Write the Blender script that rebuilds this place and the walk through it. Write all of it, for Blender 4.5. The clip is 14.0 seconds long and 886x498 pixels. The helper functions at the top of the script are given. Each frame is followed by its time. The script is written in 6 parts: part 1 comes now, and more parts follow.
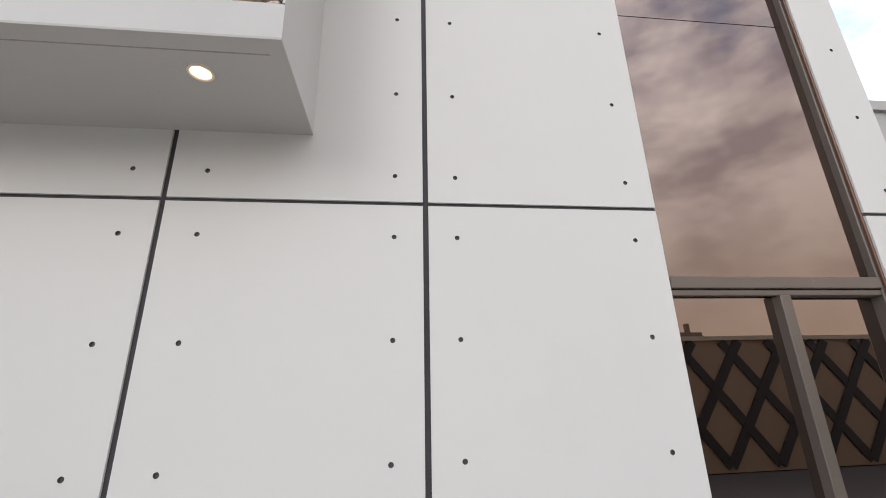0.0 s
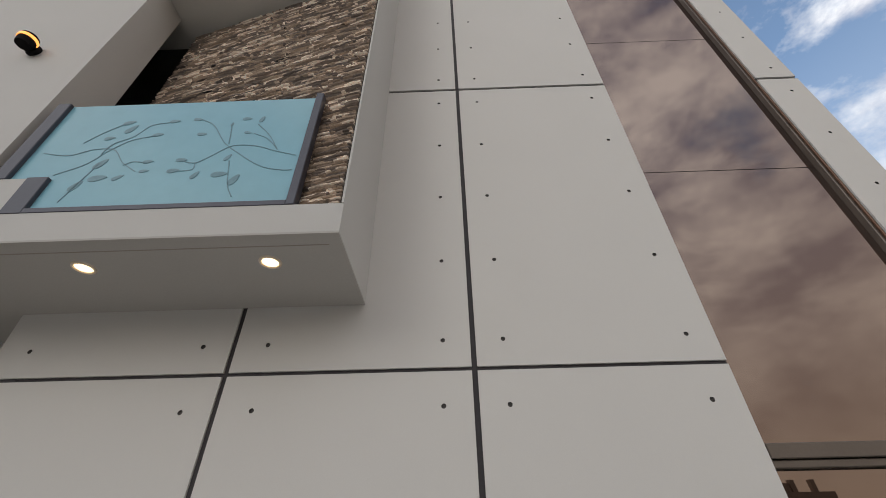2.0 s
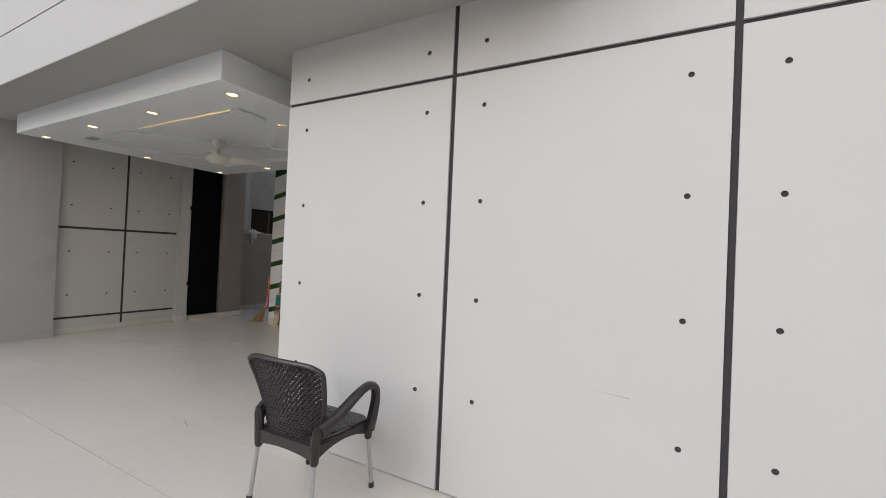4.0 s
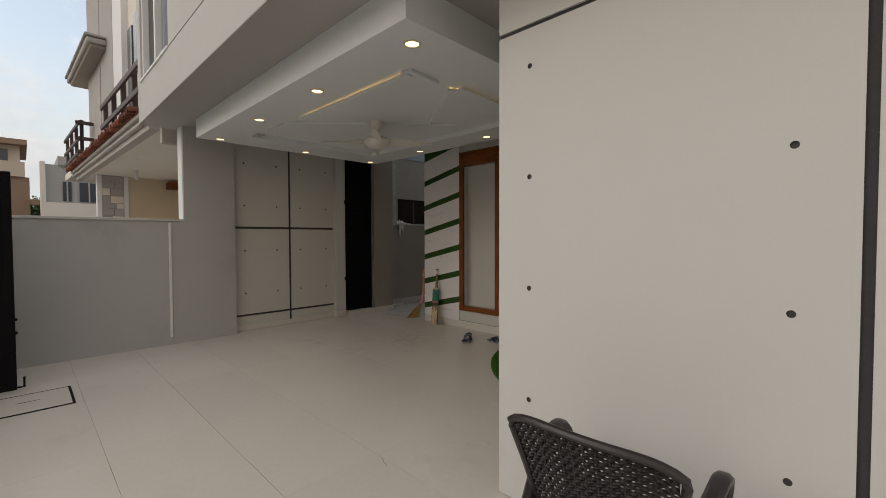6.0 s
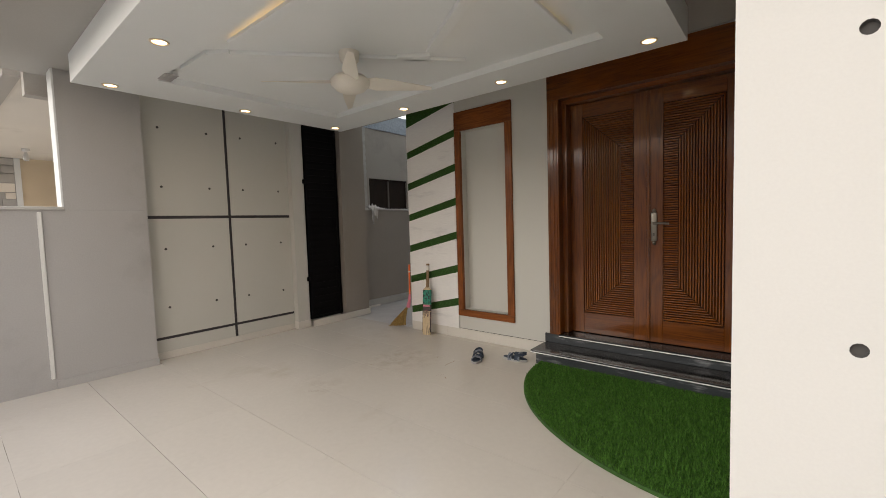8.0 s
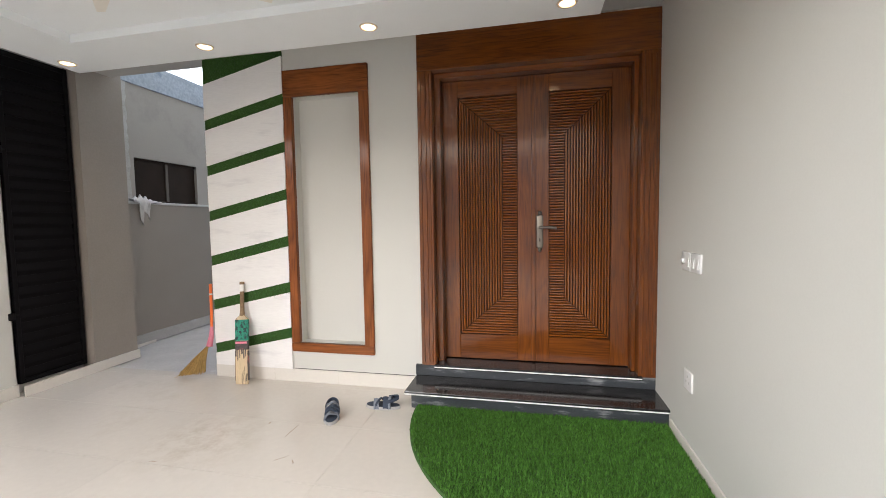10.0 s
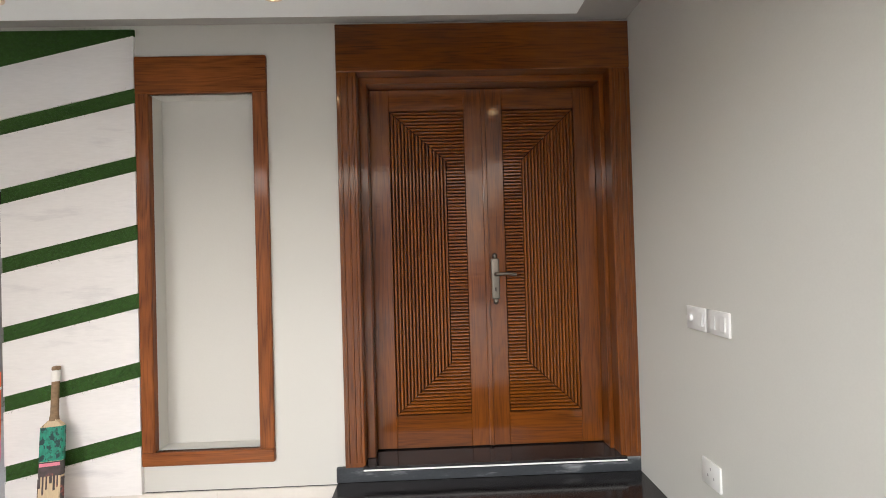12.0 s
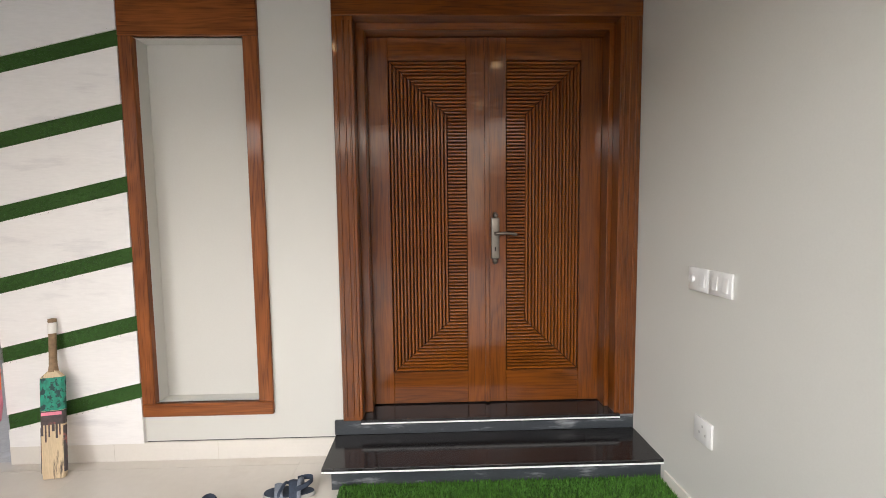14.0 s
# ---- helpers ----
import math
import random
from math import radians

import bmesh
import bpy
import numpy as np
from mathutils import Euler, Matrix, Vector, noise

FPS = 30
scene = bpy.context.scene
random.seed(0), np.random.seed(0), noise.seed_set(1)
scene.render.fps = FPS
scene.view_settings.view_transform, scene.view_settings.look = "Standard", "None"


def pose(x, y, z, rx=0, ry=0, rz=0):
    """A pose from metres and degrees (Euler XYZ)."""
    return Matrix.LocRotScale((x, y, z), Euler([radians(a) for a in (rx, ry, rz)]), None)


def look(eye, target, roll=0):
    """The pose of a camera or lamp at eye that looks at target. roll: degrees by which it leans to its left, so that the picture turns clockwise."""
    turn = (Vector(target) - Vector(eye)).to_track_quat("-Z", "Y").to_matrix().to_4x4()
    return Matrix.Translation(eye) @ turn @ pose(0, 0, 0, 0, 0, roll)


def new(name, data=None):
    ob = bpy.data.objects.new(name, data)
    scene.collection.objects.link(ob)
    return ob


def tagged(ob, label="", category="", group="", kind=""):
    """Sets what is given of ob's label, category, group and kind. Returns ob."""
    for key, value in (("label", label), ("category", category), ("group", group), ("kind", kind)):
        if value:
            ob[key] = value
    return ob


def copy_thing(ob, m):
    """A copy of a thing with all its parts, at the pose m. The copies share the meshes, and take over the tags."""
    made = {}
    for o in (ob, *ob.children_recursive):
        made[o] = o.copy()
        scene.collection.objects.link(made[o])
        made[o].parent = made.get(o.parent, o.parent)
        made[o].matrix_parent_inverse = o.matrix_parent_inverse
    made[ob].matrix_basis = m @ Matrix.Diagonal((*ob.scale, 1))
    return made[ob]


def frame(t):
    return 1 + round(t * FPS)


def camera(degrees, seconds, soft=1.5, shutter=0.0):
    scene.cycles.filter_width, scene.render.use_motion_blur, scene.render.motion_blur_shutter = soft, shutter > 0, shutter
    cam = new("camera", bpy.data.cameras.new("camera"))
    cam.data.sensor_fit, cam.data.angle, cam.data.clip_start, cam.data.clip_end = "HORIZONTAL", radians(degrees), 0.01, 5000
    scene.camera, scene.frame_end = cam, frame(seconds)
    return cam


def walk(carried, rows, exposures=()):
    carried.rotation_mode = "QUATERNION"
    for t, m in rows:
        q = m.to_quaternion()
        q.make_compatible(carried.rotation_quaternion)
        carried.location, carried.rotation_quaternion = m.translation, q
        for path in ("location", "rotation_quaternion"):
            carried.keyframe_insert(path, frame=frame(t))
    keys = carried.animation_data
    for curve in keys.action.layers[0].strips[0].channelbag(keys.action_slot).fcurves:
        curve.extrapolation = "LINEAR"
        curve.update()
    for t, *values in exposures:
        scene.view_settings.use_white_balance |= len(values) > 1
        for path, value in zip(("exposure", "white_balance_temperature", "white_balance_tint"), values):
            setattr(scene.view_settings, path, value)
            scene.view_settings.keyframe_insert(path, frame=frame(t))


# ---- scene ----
cam = camera(93.7, 14.0, soft=0.9)
PATH = [
    (0, (-0.564, 0.551, 1.497), (-0.348, 2.441, 2.113), -1.4),
    (0.5, (-0.526, 0.505, 1.543), (-0.355, 2.27, 2.469), -1.4),
    (1, (-0.536, 0.472, 1.589), (-0.426, 2.129, 2.704), -1.3),
    (1.5, (-0.529, 0.457, 1.604), (-0.479, 1.996, 2.88), -1.6),
    (2, (-0.53, 0.469, 1.607), (-0.561, 2.064, 2.814), -1.1),
    (2.2, (-0.517, 0.486, 1.598), (-0.603, 2.185, 2.65), -0.7),
    (2.5, (-0.522, 0.512, 1.568), (-0.7, 2.336, 2.368), 0.2),
    (3, (-0.524, 0.54, 1.474), (-0.896, 2.479, 1.798), 1.6),
    (3.5, (-0.542, 0.522, 1.42), (-1.205, 2.407, 1.495), 2.1),
    (4, (-0.646, 0.531, 1.400), (-1.604, 2.286, 1.424), 2.5),
    (4.2, (-0.745, 0.542, 1.412), (-1.782, 2.251, 1.433), 2.3),
    (6.5, (-2.181, 1.071, 1.4), (-3.605, 2.473, 1.323), -0.5),
    (7, (-2.521, 1.281, 1.394), (-3.928, 2.699, 1.3), -1.4),
    (9.3, (-3.82, 2.12, 1.406), (-4.589, 3.962, 1.277), -0.4),
    (9.5, (-3.923, 2.191, 1.412), (-4.577, 4.077, 1.287), -0.5),
    (10, (-4.094, 2.386, 1.391), (-4.513, 4.337, 1.262), -0.9),
    (10.5, (-4.168, 2.692, 1.425), (-4.439, 4.669, 1.291), -1.1),
    (11, (-4.261, 2.905, 1.44), (-4.371, 4.9, 1.347), -1.1),
    (11.5, (-4.396, 3.086, 1.469), (-4.357, 5.085, 1.423), -1.4),
    (12, (-4.434, 3.139, 1.477), (-4.381, 5.138, 1.498), -1.6),
    (12.5, (-4.424, 3.146, 1.518), (-4.359, 5.135, 1.716), -1.4),
    (13, (-4.429, 3.172, 1.518), (-4.364, 5.159, 1.737), -1.1),
    (13.5, (-4.426, 3.192, 1.485), (-4.369, 5.191, 1.517), -0.9),
    (14, (-4.436, 3.189, 1.441), (-4.38, 5.182, 1.289), -0.7),
]
EXPOSURES = [(0, 0.25, 6200, 10), (0.5, -0.39, 6400, 9), (1.0, -0.62, 6500, 9), (1.5, -0.65, 6500, 9), (2.0, -0.6, 6550, 9), (2.5, -0.32, 6450, 10), (3, 0.09, 6350, 10), (4.2, 0.17, 6250, 10), (6.4, -0.46, 7150, 9), (7.2, -0.19, 7150, 9), (9.3, 1.77, 6430, 10), (10.5, 1.72, 6380, 10), (11.5, 1.70, 6370, 10), (12.0, 1.78, 6380, 10), (13.0, 1.86, 6350, 10), (14, 1.78, 6380, 10)]
walk(cam, [(t, look(eye, target, roll)) for t, eye, target, roll in PATH], EXPOSURES)

# ---------------------------------------------------------------- world, sun, large lights
SUN_EL = radians(21)
world = bpy.data.worlds.new("sky")
scene.world = world
world.use_nodes = True
wn, wl = world.node_tree.nodes, world.node_tree.links
wn.clear()
w_out = wn.new("ShaderNodeOutputWorld")
w_bg = wn.new("ShaderNodeBackground")
w_bg.inputs[1].default_value = 0.15
w_sky = wn.new("ShaderNodeTexSky")
w_sky.sky_type = 'NISHITA'
w_sky.sun_disc = False
w_sky.sun_elevation = SUN_EL
w_sky.sun_rotation = radians(210)
w_tc = wn.new("ShaderNodeTexCoord")
w_map = wn.new("ShaderNodeMapping")
w_map.inputs["Scale"].default_value = (1.0, 1.0, 1.9)
w_noise = wn.new("ShaderNodeTexNoise")
w_noise.inputs["Scale"].default_value = 2.3
w_noise.inputs["Detail"].default_value = 9.0
w_noise.inputs["Roughness"].default_value = 0.6
w_noise.inputs["Distortion"].default_value = 0.15
w_ramp = wn.new("ShaderNodeValToRGB")
w_ramp.color_ramp.elements[0].position = 0.42
w_ramp.color_ramp.elements[0].color = (0, 0, 0, 1)
w_ramp.color_ramp.elements[1].position = 0.56
w_ramp.color_ramp.elements[1].color = (1, 1, 1, 1)
w_shade = wn.new("ShaderNodeTexNoise")
w_shade.inputs["Scale"].default_value = 4.6
w_shade.inputs["Detail"].default_value = 10.0
w_shade.inputs["Roughness"].default_value = 0.62
w_shade.inputs["Distortion"].default_value = 0.2
w_cloud = wn.new("ShaderNodeValToRGB")
w_cloud.color_ramp.elements[0].position = 0.36
w_cloud.color_ramp.elements[0].color = (4.9, 4.7, 5.8, 1)
w_cloud.color_ramp.elements[1].position = 0.62
w_cloud.color_ramp.elements[1].color = (14.5, 14.3, 14.1, 1)
w_mix = wn.new("ShaderNodeMix")
w_mix.data_type = 'RGBA'
wl.new(w_tc.outputs["Generated"], w_map.inputs[0])
wl.new(w_map.outputs[0], w_noise.inputs["Vector"])
wl.new(w_map.outputs[0], w_shade.inputs["Vector"])
wl.new(w_shade.outputs[0], w_cloud.inputs[0])
wl.new(w_ramp.outputs[0], w_mix.inputs[0])
w_gain = wn.new("ShaderNodeVectorMath")
w_gain.operation = 'SCALE'
w_gain.inputs["Scale"].default_value = 2.5
wl.new(w_sky.outputs[0], w_gain.inputs[0])
wl.new(w_gain.outputs[0], w_mix.inputs[6])
wl.new(w_cloud.outputs[0], w_mix.inputs[7])
w_sep = wn.new("ShaderNodeSeparateXYZ")
wl.new(w_tc.outputs["Generated"], w_sep.inputs[0])
w_low = wn.new("ShaderNodeMapRange")          # paler haze towards the horizon
w_low.inputs["From Min"].default_value = 0.72
w_low.inputs["From Max"].default_value = 0.08
w_low.inputs["To Max"].default_value = 0.92
wl.new(w_sep.outputs[2], w_low.inputs["Value"])
w_side = wn.new("ShaderNodeVectorMath")       # warmer haze on the evening side
w_side.operation = 'DOT_PRODUCT'
w_side.inputs[1].default_value = (0.45, -0.89, 0.0)
wl.new(w_tc.outputs["Generated"], w_side.inputs[0])
w_warm = wn.new("ShaderNodeMapRange")
w_warm.inputs["From Min"].default_value = 0.0
w_warm.inputs["From Max"].default_value = 0.75
wl.new(w_side.outputs["Value"], w_warm.inputs["Value"])
w_cover = wn.new("ShaderNodeMath")            # heavier cloud on the evening side
w_cover.operation = 'MULTIPLY_ADD'
w_cover.inputs[1].default_value = 0.13
wl.new(w_warm.outputs[0], w_cover.inputs[0])
wl.new(w_noise.outputs[0], w_cover.inputs[2])
wl.new(w_cover.outputs[0], w_ramp.inputs[0])
w_haze = wn.new("ShaderNodeMix")
w_haze.data_type = 'RGBA'
w_haze.inputs[6].default_value = (6.0, 6.4, 6.9, 1)
w_haze.inputs[7].default_value = (6.6, 5.2, 3.9, 1)
wl.new(w_warm.outputs[0], w_haze.inputs[0])
w_all = wn.new("ShaderNodeMix")
w_all.data_type = 'RGBA'
wl.new(w_low.outputs[0], w_all.inputs[0])
wl.new(w_mix.outputs[2], w_all.inputs[6])
wl.new(w_haze.outputs[2], w_all.inputs[7])
wl.new(w_all.outputs[2], w_bg.inputs[0])
wl.new(w_bg.outputs[0], w_out.inputs[0])

sun_data = bpy.data.lights.new("sun", 'SUN')
sun_data.energy, sun_data.angle, sun_data.color = 0.75, radians(30), (1.0, 0.98, 0.945)
sun = new("sun", sun_data)
sun.matrix_world = look((0, 0, 20), (10.0 * math.cos(SUN_EL), 17.3 * math.cos(SUN_EL), 20 - 20 * math.sin(SUN_EL)))


# ---------------------------------------------------------------- materials
def mat(name, color, rough=0.6, metal=0.0, vary=0.06, scale=3.0, fine=60.0, bump=0.05, spec=0.5, stretch=(1, 1, 1),
        dirt=None, island=0.0, coat=0.0, objvary=0.0, world=False):
    """A principled material: colour varied at two scales, fine relief, optional stains."""
    m = bpy.data.materials.new(name)
    m.use_nodes = True
    n, l = m.node_tree.nodes, m.node_tree.links
    b = n["Principled BSDF"]
    b.inputs["Roughness"].default_value = rough
    b.inputs["Metallic"].default_value = metal
    b.inputs["Specular IOR Level"].default_value = spec
    b.inputs["Coat Weight"].default_value = coat
    b.inputs["Coat Roughness"].default_value = 0.12
    tc = n.new("ShaderNodeTexCoord")
    mp = n.new("ShaderNodeMapping")
    mp.inputs["Scale"].default_value = stretch
    l.new(n.new("ShaderNodeNewGeometry").outputs["Position"] if world else tc.outputs["Object"], mp.inputs[0])
    big = n.new("ShaderNodeTexNoise")
    big.inputs["Scale"].default_value = scale
    big.inputs["Detail"].default_value = 5
    small = n.new("ShaderNodeTexNoise")
    small.inputs["Scale"].default_value = fine
    small.inputs["Detail"].default_value = 4
    l.new(mp.outputs[0], big.inputs["Vector"])
    l.new(mp.outputs[0], small.inputs["Vector"])
    add = n.new("ShaderNodeMath")
    add.operation = 'ADD'
    l.new(big.outputs[0], add.inputs[0])
    l.new(small.outputs[0], add.inputs[1])
    rng = n.new("ShaderNodeMapRange")
    rng.inputs["From Min"].default_value = 0.6
    rng.inputs["From Max"].default_value = 1.4
    rng.inputs["To Min"].default_value = 1.0 - vary
    rng.inputs["To Max"].default_value = 1.0 + vary
    l.new(add.outputs[0], rng.inputs["Value"])
    last = rng.outputs[0]
    if island or objvary:
        src = n.new("ShaderNodeNewGeometry").outputs["Random Per Island"] if island else n.new("ShaderNodeObjectInfo").outputs["Random"]
        r2 = n.new("ShaderNodeMapRange")
        r2.inputs["To Min"].default_value = 1.0 - (island or objvary)
        r2.inputs["To Max"].default_value = 1.0 + (island or objvary)
        l.new(src, r2.inputs["Value"])
        mul = n.new("ShaderNodeMath")
        mul.operation = 'MULTIPLY'
        l.new(last, mul.inputs[0])
        l.new(r2.outputs[0], mul.inputs[1])
        last = mul.outputs[0]
    col = n.new("ShaderNodeVectorMath")
    col.operation = 'SCALE'
    col.inputs[0].default_value = color[:3]
    l.new(last, col.inputs["Scale"])
    out = col.outputs[0]
    if dirt:
        dcol, lo, hi, dscale = dirt
        dn = n.new("ShaderNodeTexNoise")
        dn.inputs["Scale"].default_value = dscale
        dn.inputs["Detail"].default_value = 8
        dn.inputs["Roughness"].default_value = 0.65
        l.new(mp.outputs[0], dn.inputs["Vector"])
        dr = n.new("ShaderNodeMapRange")
        dr.inputs["From Min"].default_value = lo
        dr.inputs["From Max"].default_value = hi
        l.new(dn.outputs[0], dr.inputs["Value"])
        dm = n.new("ShaderNodeMix")
        dm.data_type = 'RGBA'
        dm.inputs[7].default_value = (*dcol, 1)
        l.new(dr.outputs[0], dm.inputs[0])
        l.new(out, dm.inputs[6])
        out = dm.outputs[2]
    l.new(out, b.inputs["Base Color"])
    if bump:
        bp = n.new("ShaderNodeBump")
        bp.inputs["Strength"].default_value = bump
        bp.inputs["Distance"].default_value = 0.01
        l.new(small.outputs[0], bp.inputs["Height"])
        l.new(bp.outputs[0], b.inputs["Normal"])
    return m


def wood(name, dark, light, axis, rough=0.45, coat=0.4, lines=1.0):
    """Varnished wood: looping growth rings and dark pores along one axis, shifted from piece to piece."""
    m = bpy.data.materials.new(name)
    m.use_nodes = True
    n, l = m.node_tree.nodes, m.node_tree.links
    b = n["Principled BSDF"]
    tc = n.new("ShaderNodeTexCoord")
    info = n.new("ShaderNodeObjectInfo")
    shift = n.new("ShaderNodeVectorMath")
    shift.operation = 'MULTIPLY_ADD'
    shift.inputs[1].default_value = (7.0, 5.0, 3.0)
    l.new(info.outputs["Random"], shift.inputs[0])
    l.new(tc.outputs["Object"], shift.inputs[2])

    def noise(across, along, scale, detail, distortion=0.0):
        mp = n.new("ShaderNodeMapping")
        sc = [across] * 3
        sc["xyz".index(axis)] = along
        mp.inputs["Scale"].default_value = sc
        l.new(shift.outputs[0], mp.inputs[0])
        t = n.new("ShaderNodeTexNoise")
        t.inputs["Scale"].default_value, t.inputs["Detail"].default_value = scale, detail
        t.inputs["Distortion"].default_value = distortion
        l.new(mp.outputs[0], t.inputs["Vector"])
        return t.outputs[0]

    def math_node(op, a, k):
        t = n.new("ShaderNodeMath")
        t.operation = op
        l.new(a, t.inputs[0])
        t.inputs[1].default_value = k
        return t.outputs[0]

    broad = noise(6.0, 0.55, 1.6, 2, 0.4)
    ring = math_node('PINGPONG', math_node('MULTIPLY', broad, 17.0), 1.0)
    pore = noise(60.0, 1.6, 3.0, 3)
    tone = noise(3.0, 0.8, 2.0, 4)
    r_ring, r_pore, r_tone = (n.new("ShaderNodeMapRange") for _ in range(3))
    for node, src, lo, hi, a, c in ((r_ring, ring, 0.15, 0.9, 0.0, 0.42 * lines), (r_pore, pore, 0.50, 0.66, 0.0, 0.55 * lines), (r_tone, tone, 0.35, 0.65, 0.0, 0.34)):
        node.inputs["From Min"].default_value, node.inputs["From Max"].default_value = lo, hi
        node.inputs["To Min"].default_value, node.inputs["To Max"].default_value = a, c
        l.new(src, node.inputs["Value"])
    s1, s2 = n.new("ShaderNodeMath"), n.new("ShaderNodeMath")
    l.new(r_ring.outputs[0], s1.inputs[0])
    l.new(r_pore.outputs[0], s1.inputs[1])
    l.new(s1.outputs[0], s2.inputs[0])
    l.new(r_tone.outputs[0], s2.inputs[1])
    mix = n.new("ShaderNodeMix")
    mix.data_type = 'RGBA'
    mix.inputs[6].default_value, mix.inputs[7].default_value = (*light, 1), (*dark, 1)
    l.new(s2.outputs[0], mix.inputs[0])
    l.new(mix.outputs[2], b.inputs["Base Color"])
    b.inputs["Roughness"].default_value = rough
    b.inputs["Coat Weight"].default_value = coat
    b.inputs["Coat Roughness"].default_value = 0.11
    b.inputs["Coat IOR"].default_value = 1.55
    b.inputs["Specular IOR Level"].default_value = 0.2
    bp = n.new("ShaderNodeBump")
    bp.inputs["Strength"].default_value = 0.12
    bp.inputs["Distance"].default_value = 0.003
    l.new(pore, bp.inputs["Height"])
    l.new(bp.outputs[0], b.inputs["Normal"])
    return m


def glow(name, color, strength):
    m = bpy.data.materials.new(name)
    m.use_nodes = True
    b = m.node_tree.nodes["Principled BSDF"]
    b.inputs["Base Color"].default_value = (*color, 1)
    b.inputs["Emission Color"].default_value = (*color, 1)
    b.inputs["Emission Strength"].default_value = strength
    return m


def tinted_glass(name, reflect, tint, amount, rough=0.01):
    """Solar-control pane: part mirror, part dark transparent tint."""
    m = bpy.data.materials.new(name)
    m.use_nodes = True
    n, l = m.node_tree.nodes, m.node_tree.links
    n.remove(n["Principled BSDF"])
    g = n.new("ShaderNodeBsdfGlossy")
    g.inputs["Color"].default_value = (*reflect, 1)
    g.inputs["Roughness"].default_value = rough
    t = n.new("ShaderNodeBsdfTransparent")
    t.inputs["Color"].default_value = (*tint, 1)
    x = n.new("ShaderNodeMixShader")
    x.inputs[0].default_value = amount
    l.new(t.outputs[0], x.inputs[1])
    l.new(g.outputs[0], x.inputs[2])
    wv = n.new("ShaderNodeTexNoise")
    wv.inputs["Scale"].default_value = 1.3
    tc = n.new("ShaderNodeTexCoord")
    l.new(tc.outputs["Object"], wv.inputs["Vector"])
    bp = n.new("ShaderNodeBump")
    bp.inputs["Strength"].default_value = 0.02
    bp.inputs["Distance"].default_value = 0.02
    l.new(wv.outputs[0], bp.inputs["Height"])
    l.new(bp.outputs[0], g.inputs["Normal"])
    l.new(x.outputs[0], n["Material Output"].inputs[0])
    return m


PAINT = mat("warm_grey_paint", (0.575, 0.572, 0.535), 0.62, vary=0.025, scale=1.4, fine=140, bump=0.035, spec=0.35, world=True, dirt=((0.555, 0.548, 0.508), 0.58, 0.86, 1.4))
PANEL = mat("panel_paint", (0.60, 0.598, 0.578), 0.58, vary=0.025, scale=1.1, fine=170, bump=0.03, spec=0.35, world=True, dirt=((0.585, 0.580, 0.555), 0.58, 0.86, 1.6))
OUTWALL = mat("boundary_paint", (0.42, 0.415, 0.41), 0.75, vary=0.06, scale=1.2, fine=90, bump=0.08, dirt=((0.33, 0.32, 0.31), 0.55, 0.8, 1.1))
GROOVE = mat("joint_grey", (0.045, 0.042, 0.046), 0.8, vary=0.15, scale=8)
PIT = mat("fixing_hole_grey", (0.08, 0.076, 0.073), 0.85, vary=0.2, scale=40)
GYPSUM = mat("white_gypsum", (0.77, 0.80, 0.81), 0.7, vary=0.02, fine=120, bump=0.02)
FASCIA = mat("fascia_paint", (0.49, 0.488, 0.47), 0.65, vary=0.04, scale=1.2, fine=130, bump=0.04)
# darker than the fascia: the underside's shade is put into this colour
SOFFIT_SHADE = mat("soffit_shade_paint", (0.395, 0.385, 0.365), 0.75, vary=0.05, scale=1.3, fine=110, bump=0.05)
TRIM = mat("pale_champagne_trim", (0.72, 0.62, 0.50), 0.4, 0.3, vary=0.04)
TILE = mat("cream_porcelain", (0.60, 0.56, 0.50), 0.21, vary=0.035, scale=1.6, fine=26, bump=0.008, objvary=0.02,
           dirt=((0.52, 0.465, 0.385), 0.60, 0.80, 1.2), world=True)
tn, tl = TILE.node_tree.nodes, TILE.node_tree.links
t_in = tn["Principled BSDF"].inputs["Base Color"]
t_pos = tn.new("ShaderNodeNewGeometry")
for centre, reach, amount in (((-6.18, 4.63, 0), 0.48, 0.5), ((-6.25, 3.75, 0), 0.30, 0.25)):     # brown trodden dirt
    t_dist, t_rng, t_noise, t_thr, t_mul, t_mix = (tn.new("ShaderNode" + k) for k in ("VectorMath", "MapRange", "TexNoise", "MapRange", "Math", "Mix"))
    t_dist.operation = 'DISTANCE'
    t_dist.inputs[1].default_value = centre
    t_rng.inputs["From Min"].default_value, t_rng.inputs["From Max"].default_value = reach, 0.05
    t_rng.inputs["To Max"].default_value = amount
    t_noise.inputs["Scale"].default_value, t_noise.inputs["Detail"].default_value, t_noise.inputs["Roughness"].default_value = 7.0, 9, 0.7
    t_thr.inputs["From Min"].default_value, t_thr.inputs["From Max"].default_value = 0.43, 0.64
    t_mul.operation = 'MULTIPLY'
    t_mix.data_type = 'RGBA'
    t_mix.inputs[7].default_value = (0.36, 0.29, 0.20, 1)
    tl.new(t_pos.outputs["Position"], t_dist.inputs[0])
    tl.new(t_pos.outputs["Position"], t_noise.inputs["Vector"])
    tl.new(t_dist.outputs["Value"], t_rng.inputs["Value"])
    tl.new(t_noise.outputs[0], t_thr.inputs["Value"])
    tl.new(t_rng.outputs[0], t_mul.inputs[0])
    tl.new(t_thr.outputs[0], t_mul.inputs[1])
    tl.new(t_mul.outputs[0], t_mix.inputs[0])
    tl.new(t_in.links[0].from_socket, t_mix.inputs[6])
    tl.new(t_mix.outputs[2], t_in)
